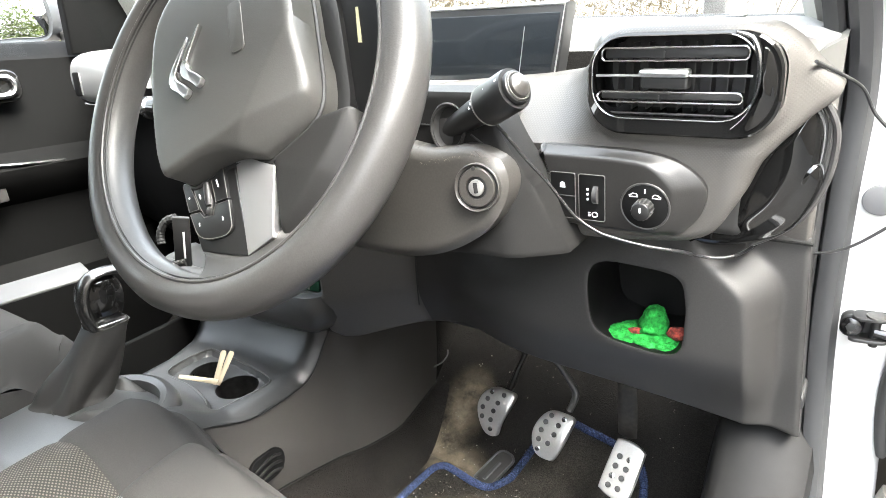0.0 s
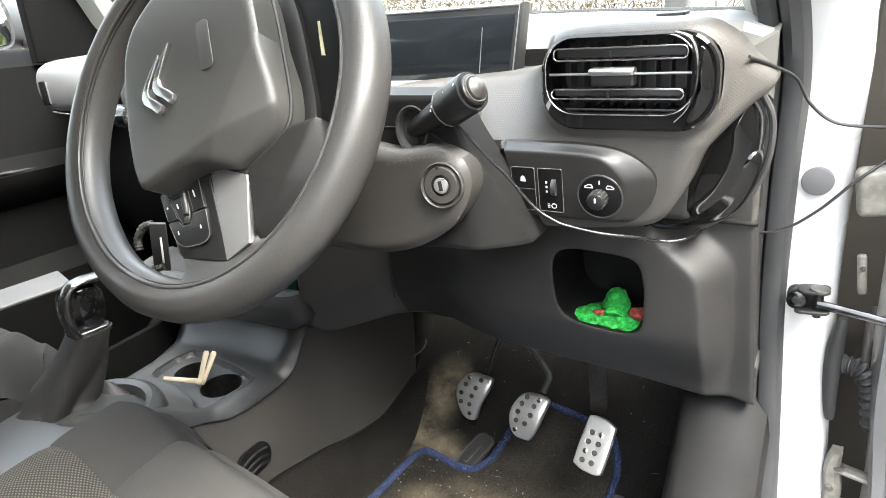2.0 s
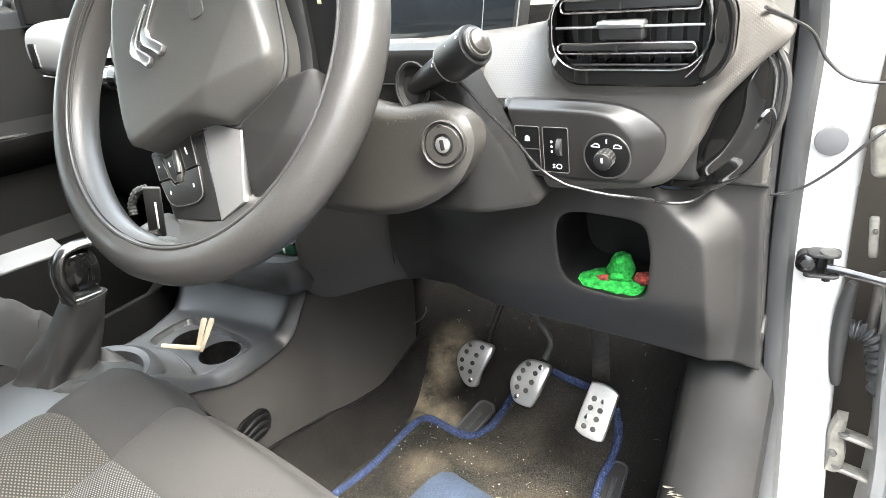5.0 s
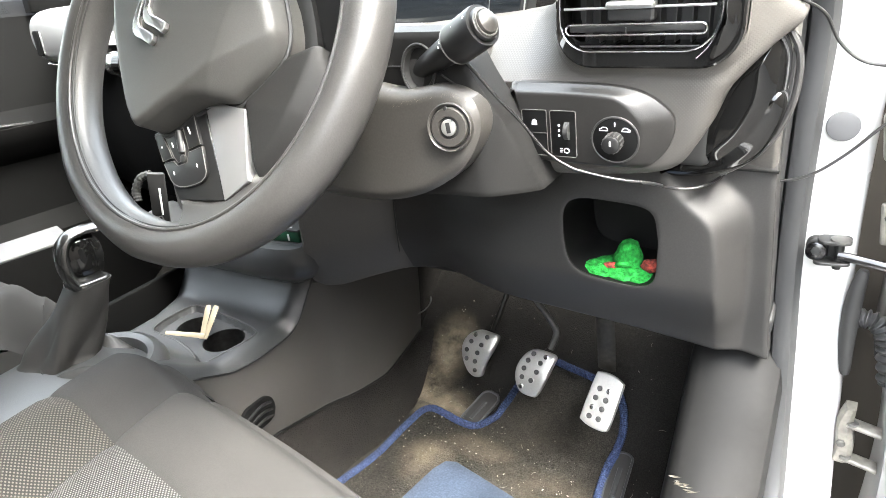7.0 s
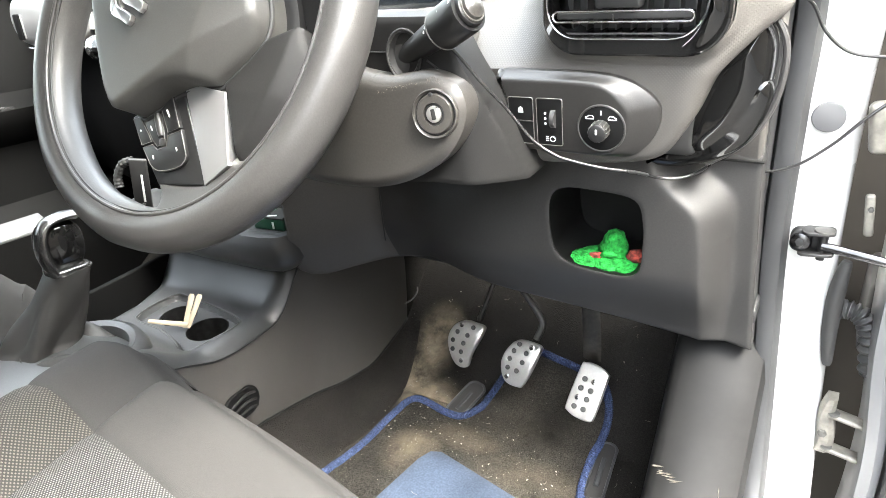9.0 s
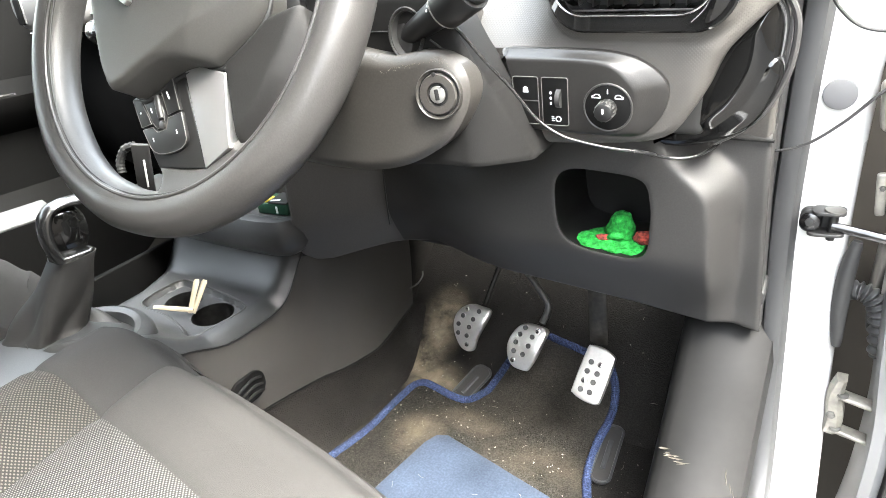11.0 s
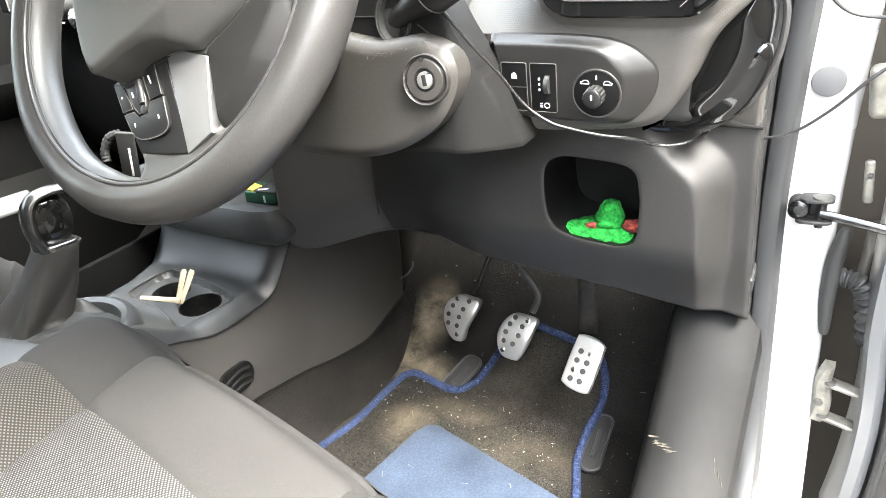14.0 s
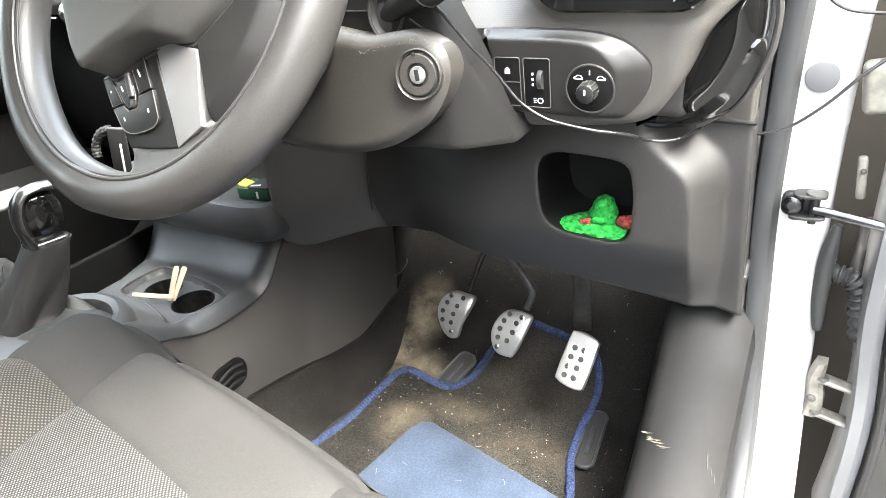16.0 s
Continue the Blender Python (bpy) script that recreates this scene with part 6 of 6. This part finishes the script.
# ---- passenger side ----
def passenger_side():
    d = thing("passenger_door", "black closed passenger door with a chrome inner handle", "car door")
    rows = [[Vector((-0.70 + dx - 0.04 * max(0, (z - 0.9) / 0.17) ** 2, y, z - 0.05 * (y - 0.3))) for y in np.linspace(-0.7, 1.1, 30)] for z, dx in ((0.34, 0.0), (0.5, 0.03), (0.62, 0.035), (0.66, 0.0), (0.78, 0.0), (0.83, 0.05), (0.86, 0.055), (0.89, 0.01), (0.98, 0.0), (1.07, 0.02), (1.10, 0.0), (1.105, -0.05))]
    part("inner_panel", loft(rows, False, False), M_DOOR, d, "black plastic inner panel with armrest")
    pull = spline([(-0.655, 0.55, 0.862), (-0.648, 0.62, 0.852), (-0.652, 0.70, 0.842)], 6)
    part("armrest_trim", sweep(pull, 0.004, 8), M_CHROME, d)
    h = facing((-0.695, 0.612, 1.003), (1, -0.1, 0.1))
    handle = part("handle_recess", plate(rrect(0.12, 0.065, 0.025, 6), h, 0.012, 0.004), M_GLOSS, d, "dark handle recess")
    part("handle", ring_tube(rrect(0.08, 0.036, 0.016, 6, 0.005, 0), h, 0.006, 0.016), M_CHROME, handle, "chrome pull handle")
    part("window_switch", rbox((0.012, 0.03, 0.03), pose(-0.66, 0.56, 0.80), 0.003), M_MID, d)
    # mirror triangle and window frame
    tri = [(0.797, 1.05), (1.0, 1.04), (0.997, 1.10), (0.985, 1.166), (0.955, 1.212), (0.908, 1.250), (0.86, 1.275), (0.812, 1.295)]
    part("mirror_triangle", plate([(p[0], p[1]) for p in tri], facing((-0.715, 0, 0), (1, 0, 0)) @ Matrix.Scale(1, 4), 0.02, 0.006), M_DOOR, d, "charcoal triangular cover behind the mirror")
    fr = spline([(-0.695, 1.005, 1.06), (-0.69, 0.995, 1.15), (-0.685, 0.935, 1.242), (-0.675, 0.84, 1.30), (-0.65, 0.62, 1.39), (-0.63, 0.3, 1.42)], 8)
    part("window_frame", sweep(fr, 0.014, 8), M_DOOR, d)
    pane = loft([[Vector((-0.728 + 0.05 * s, y, 1.05 + 0.36 * s)) for y in (-0.7, 0.1, 0.775 - 0.20 * s)] for s in (0, 0.5, 1)], False, False)
    w = part("window", pane, M_GLASS, d, "clear side window")
    w.visible_shadow = False
    # wing mirror outside
    m = thing("wing_mirror", "grey wing mirror housing with its glass, outside the passenger window", "wing mirror")
    f = facing((-0.985, 0.83, 1.145), (0.50, -0.865, 0.09))
    o = [(p.x, p.y) for p in spline([(-0.11, -0.055, 0), (0.0, -0.065, 0), (0.085, -0.06, 0), (0.10, 0.0, 0), (0.075, 0.06, 0), (0.0, 0.075, 0), (-0.10, 0.06, 0)], 6, True)]
    rings = [[f @ Vector((*p, z)) for p in inset(o, q)] for z, q in ((0.004, 0.006), (0.006, 0.0), (-0.03, -0.006), (-0.07, 0.01), (-0.09, 0.035))]
    part("housing", loft(rings), mat("grey_mirror_shell", (0.03, 0.032, 0.034), 0.4), m)
    part("glass", plate(inset(o, 0.009), f @ Matrix.Translation((0, 0, 0.0045)), 0.003, 0.001), M_MIRROR, m, "mirror glass")
    part("foot", rbox((0.2, 0.05, 0.03), pose(-0.82, 0.90, 1.085, 0, 0, -10), 0.01), M_DARK, m)
    # far vent pod
    v = thing("passenger_vent", "silver-grey rounded vent pod at the far end of the dashboard", "air vent")
    f = facing((-0.480, 0.735, 1.009), (0.05, -1, 0.05))
    o = rrect(0.20, 0.094, 0.044, 8)
    rings = [[f @ Vector((*p, z)) for p in inset(o, q)] for z, q in ((-0.12, -0.01), (-0.02, -0.004), (0.0, 0.0), (0.012, 0.006), (0.018, 0.016))]
    part("pod", loft(rings), M_PODSILVER, v)
    part("slot", plate(rrect(0.017, 0.046, 0.004, 4, -0.063, -0.010), f @ Matrix.Translation((0, 0, 0.0125)), 0.010, 0.002), M_DOOR, v)
    part("slot_edge", rbox((0.003, 0.042, 0.003), f @ pose(-0.0515, -0.010, 0.0188), 0.001), M_SATIN, v, "pale slot edge")
    part("lower_line", sweep([f @ Vector((-0.075, -0.050, 0.004)), f @ Vector((0.0, -0.054, 0.006)), f @ Vector((0.08, -0.054, 0.004))], 0.0022, 8), M_CHROME, v, "thin chrome line under the pod")
    # papers beside the passenger seat
    solo("paper_folder", rbox((0.070, 0.150, 0.006), pose(-0.372, 0.474, 0.698, 0, 6, -12), 0.002), M_FOLDER, "white paper folder lying in front of the passenger seat", "folder")
    # tail of cord hanging below the dash
    cord = thing("braided_lanyard", "black braided lanyard with a white-lettered strap hanging by the console", "lanyard")
    part("strap", rbox((0.022, 0.006, 0.075), pose(0.032, 0.500, 0.828, 8, 10, 40), 0.002), M_BLACK, cord)
    part("print", rbox((0.0025, 0.0012, 0.040), pose(0.040, 0.4965, 0.825, 8, 10, 40), 0.0003), M_ICON, cord)
    for k in range(2):
        p = spline([(0.030, 0.500, 0.862 - 0.064 * k), (0.018, 0.492, 0.858 - 0.062 * k), (0.010, 0.485, 0.842 - 0.05 * k), (0.012, 0.482, 0.828 - 0.035 * k)], 12)
        part("braid", sweep(p, lambda s: 0.0055 + 0.0005 * math.sin(s * 60), 8), mat("braid_cord", (0.008, 0.008, 0.008), 0.8, vary=0.9, big=300), cord)
    # things hanging from the inside mirror
    o = thing("hanging_beads", "dark bead strings hanging in front of the windscreen", "ornament")
    rng = random.Random(5)
    for k in range(5):
        x, y = -0.185 + 0.009 * k, 0.67 + 0.006 * k
        bm = bmesh.new()
        for i in range(34):
            rbox((0.009, 0.006, 0.010), pose(x + rng.gauss(0, 0.003), y + rng.gauss(0, 0.003), 1.42 - 0.0078 * i - 0.004 * (k % 3) - 0.006 * k, rng.uniform(0, 60), rng.uniform(0, 60), rng.uniform(0, 90)), 0.002, 1, bm=bm)
        part("bead_string", bm, M_BLACK if k % 4 else M_SATIN, o)
    part("cord", sweep([(-0.165, 0.68, 1.44), (-0.17, 0.68, 1.20)], 0.003, 6), M_BLACK, o)


# ---- driver's door opening ----
def hinge_side():
    ch = thing("door_check", "black steel door check strap with a screw", "door check")
    b = Vector((0.799, 0.738, 0.7714))
    for dz, wide in ((0.0115, 0.031), (-0.0125, 0.034)):
        part("bracket_ear", plate(rrect(wide, 0.022, 0.007, 5, 0.016, 0), pose(b.x, b.y - 0.004, b.z + dz, 0, -4, 0), 0.0032, 0.001), M_STALK, ch, "black pressed steel ear")
    part("bracket_back", rbox((0.016, 0.006, 0.028), pose(b.x + 0.018, b.y + 0.006, b.z), 0.002), M_STALK, ch)
    part("bracket_flange", plate(rrect(0.020, 0.026, 0.009, 5), facing((b.x, b.y + 0.006, b.z), (0, -1, 0.05)), 0.010, 0.002), M_STALK, ch)
    head = part("screw_head", disc(facing((b.x, b.y - 0.004, b.z), (0, -1, 0.1)), 0.0098, 0.004, 0.0015), M_STRAP, ch, "bright screw head")
    part("screw_socket", disc(facing((b.x, b.y - 0.0076, b.z + 0.0003), (0, -1, 0.1)), 0.0048, 0.0008, 0.0002, 6), M_BLACK, head)
    part("pin", sweep([(b.x + 0.021, b.y - 0.006, b.z - 0.017), (b.x + 0.021, b.y - 0.006, b.z + 0.017)], 0.0042, 12), M_STALK, ch)
    part("pin_head", disc(pose(b.x + 0.021, b.y - 0.006, b.z + 0.0145), 0.0098, 0.003, 0.001), M_RUST, ch)
    part("strap", sweep(spline([(b.x + 0.020, b.y - 0.008, b.z - 0.001), (b.x + 0.05, b.y - 0.010, b.z - 0.004), (b.x + 0.16, b.y - 0.020, b.z - 0.017)], 5), 0.0042, 10, squash=1.2), M_STRAP, ch, "worn steel strap")
    solo("body_plug", disc(facing((0.804, 0.7545, 0.901), (0, -1, 0)), 0.0152, 0.004, 0.0015, 36), mat("grey_plug", (0.085, 0.085, 0.088), 0.6), "round grey plastic plug in the door jamb", "plug")
    dr = thing("driver_door", "open white driver's door with a grey inner trim, edge on", "car door")
    up = part("door_hinge", rbox((0.040, 0.024, 0.050), pose(0.8585, 0.748, 0.8965, 0, -9, 0), 0.007, 4), M_HINGE, dr, "worn white painted upper hinge")
    part("arm", rbox((0.050, 0.016, 0.034), pose(0.895, 0.744, 0.897, 0, -4, 0), 0.005), M_HINGE, up)
    low = part("door_hinge", loft([[Vector((0.8605 + dx * (1 - 0.45 * k ** 3) + 0.002 * math.sin(7 * k), 0.750 + dy, 0.4945 + 0.079 * k)) for dx, dy in ((-0.009, 0.008), (-0.0095, -0.004), (-0.006, -0.010), (0.004, -0.011), (0.010, -0.007), (0.011, 0.008))] for k in np.linspace(0, 1, 9)]), M_HINGE, dr, "worn cream painted lower hinge")
    for z, turn in ((0.5485, 8), (0.4985, 8)):
        part("arm", rbox((0.050, 0.018, 0.0065), pose(0.885, 0.744, z, 0, turn, -4), 0.003), M_HINGE, low, "worn cream hinge arm")
        part("pin_head", disc(pose(0.866, 0.742, z + 0.004), 0.0065, 0.003, 0.001, 16), M_RUST, low)
    part("bolt", disc(facing((0.8585, 0.7395, 0.524), (0, -1, 0)), 0.0050, 0.004, 0.001, 6), M_RUST, low)
    hp = thing("hinge_cover", "small worn cream metal plate with bolts on the jamb edge", "plate")
    part("plate", rbox((0.009, 0.008, 0.046), pose(0.8560, 0.750, 0.803, 0, -7, 0), 0.003), M_HINGE, hp)
    part("bolt", disc(facing((0.8560, 0.7462, 0.811), (0, -1, 0)), 0.0030, 0.003, 0.001, 6), M_RUST, hp)
    # ribbed cable boot
    bt = bmesh.new()
    p = spline([(0.836, 0.785, 0.668), (0.848, 0.780, 0.672), (0.860, 0.776, 0.676), (0.872, 0.774, 0.672), (0.882, 0.773, 0.655), (0.887, 0.771, 0.63), (0.892, 0.77, 0.60)], 24)
    sweep(p, lambda s: 0.0098 + 0.0020 * math.sin(s * 2 * math.pi * 15), 16, bm=bt)
    solo("cable_boot", bt, M_BOOT, "ribbed black rubber cable boot between jamb and door", "cable boot")
    # open door
    edge = [(0.868, 1.05), (0.876, 0.90), (0.882, 0.70), (0.886, 0.635), (0.898, 0.52), (0.899, 0.40), (0.893, 0.30)]
    e = spline([(x, 0.72, z) for x, z in edge], 6)
    rows = [[p + Vector((a, b, 0)) for p in e] for a, b in ((0.0, 0.10), (0.0, 0.008), (0.003, 0.0), (0.014, -0.003), (0.022, 0.002), (0.024, 0.01))]
    part("front_edge", loft(rows, False, False), M_EDGE, dr, "light grey front edge")
    rows = [[p + Vector((a, b, 0)) for p in e] for a, b in ((0.024, 0.012), (0.028, -0.004), (0.05, -0.012), (0.4, -0.06), (0.9, -0.14))]
    part("inner_trim", loft(rows, False, False), M_MID, dr, "dark grey inner trim")
    rows = [[p + Vector((a, b, 0)) for p in e] for a, b in ((0.0, 0.10), (0.4, 0.05), (0.9, -0.02))]
    part("outer_skin", loft(rows, False, False), M_WHITE, dr, "white outer skin")
    part("rubber_strip", sweep([p + Vector((0.03, -0.006, 0)) for p in e], 0.005, 8), M_RUBBER, dr)
    solo("wing_inner", rbox((0.20, 0.02, 1.0), pose(0.94, 0.93, 0.66), 0.004), mat("underseal", (0.024, 0.0215, 0.0185), 0.9, spec=0.2), "dark inner face of the wing behind the hinges", "wing panel", kind="structure")
    lower = rbox((0.03, 0.10, 0.10), pose(0.893, 0.86, 0.645), 0.01)
    solo("wiring_plug", lower, M_BLACK, "black wiring connector behind the hinges", "connector")


def loose_things():
    # charging lead looped from the stalk to the door
    a = spline([(0.492, 0.535, 1.020), (0.501, 0.530, 1.008), (0.5135, 0.535, 0.991), (0.529, 0.542, 0.969), (0.545, 0.552, 0.947), (0.568, 0.558, 0.917), (0.588, 0.563, 0.902), (0.602, 0.568, 0.896), (0.631, 0.578, 0.888), (0.657, 0.600, 0.879), (0.667, 0.638, 0.862), (0.685, 0.650, 0.859), (0.700, 0.668, 0.861), (0.712, 0.700, 0.866), (0.722, 0.748, 0.868), (0.742, 0.760, 0.852), (0.7485, 0.738, 0.8435), (0.780, 0.733, 0.853), (0.810, 0.733, 0.878), (0.837, 0.735, 0.909), (0.86, 0.74, 0.93)], 8)
    solo("charging_lead", sweep(a, 0.0016, 10), M_SATIN_CABLE, "thin grey charging lead hanging across the dashboard", "cable")
    b = spline([(0.742, 0.63, 1.045), (0.757, 0.68, 1.03), (0.775, 0.72, 1.012), (0.79, 0.73, 0.985), (0.815, 0.735, 0.966), (0.86, 0.74, 0.962)], 10)
    solo("charging_lead", sweep(b, 0.0016, 8), M_BLACK, "thin black lead leaving the vent towards the door", "cable")
    # plush toy in the cubby
    t = thing("plush_toy", "bright green plush toy with red plaid patches, in the cubby", "soft toy")

    def blob(c, s, seed):
        bm = bmesh.new()
        bmesh.ops.create_icosphere(bm, subdivisions=4, radius=1)
        for v in bm.verts:
            k = 1 + 0.14 * noise.noise(v.co * 2.2 + Vector((seed, 0, 0))) + 0.05 * noise.noise(v.co * 5) + 0.015 * noise.noise(v.co * 15)
            v.co = Vector((v.co.x * s[0], v.co.y * s[1], v.co.z * s[2])) * k + Vector(c)
        return bm
    part("body", blob((0.604, 0.692, 0.731), (0.044, 0.028, 0.015), 1), M_GREEN, t)
    part("paw", blob((0.579, 0.680, 0.731), (0.027, 0.020, 0.013), 9), M_GREEN, t)
    part("paw", blob((0.634, 0.682, 0.729), (0.021, 0.020, 0.011), 5), M_GREEN, t)
    head = blob((0.612, 0.690, 0.752), (0.0165, 0.014, 0.025), 3)
    for v in head.verts:
        k = max(0.0, (v.co.z - 0.752) / 0.025)
        v.co.x = 0.612 + (v.co.x - 0.612) * (1 - 0.32 * k) + 0.002 * k
        v.co.z -= 0.004 * max(0.0, k - 0.75) * 4
    part("head", head, M_GREEN, t)
    part("fold", sweep(spline([(0.600, 0.677, 0.742), (0.607, 0.6755, 0.748), (0.616, 0.676, 0.749), (0.623, 0.679, 0.744)], 5), lambda q: 0.0042 * math.sin(math.pi * (0.1 + 0.8 * q)), 8), M_GREEN, t)
    part("patch", blob((0.597, 0.678, 0.743), (0.010, 0.005, 0.004), 4), M_RED, t, "red plaid patch")
    part("patch", blob((0.641, 0.686, 0.746), (0.012, 0.008, 0.008), 6), M_RED, t, "red plaid patch")


M_SATIN_CABLE = mat("grey_cable", (0.016, 0.016, 0.0165), 0.22, spec=0.6)
M_BOOT = mat("grey_black_rubber", (0.045, 0.045, 0.045), 0.45)

outside()
shell()
floor_carpet()
sill_trim()
dashboard()
steering_wheel()
column()
instruments()
pedals()
floor_mat()
seat("car_seat", "dark grey cloth driver's seat with a light dotted insert", 0.10, 0.655, 0.356, 0.69)
seat("car_seat", "dark grey cloth passenger seat beside the console", -0.62, -0.06, 0.40, 0.715)
console()
gear_lever()
console_clutter()
passenger_side()
hinge_side()
loose_things()
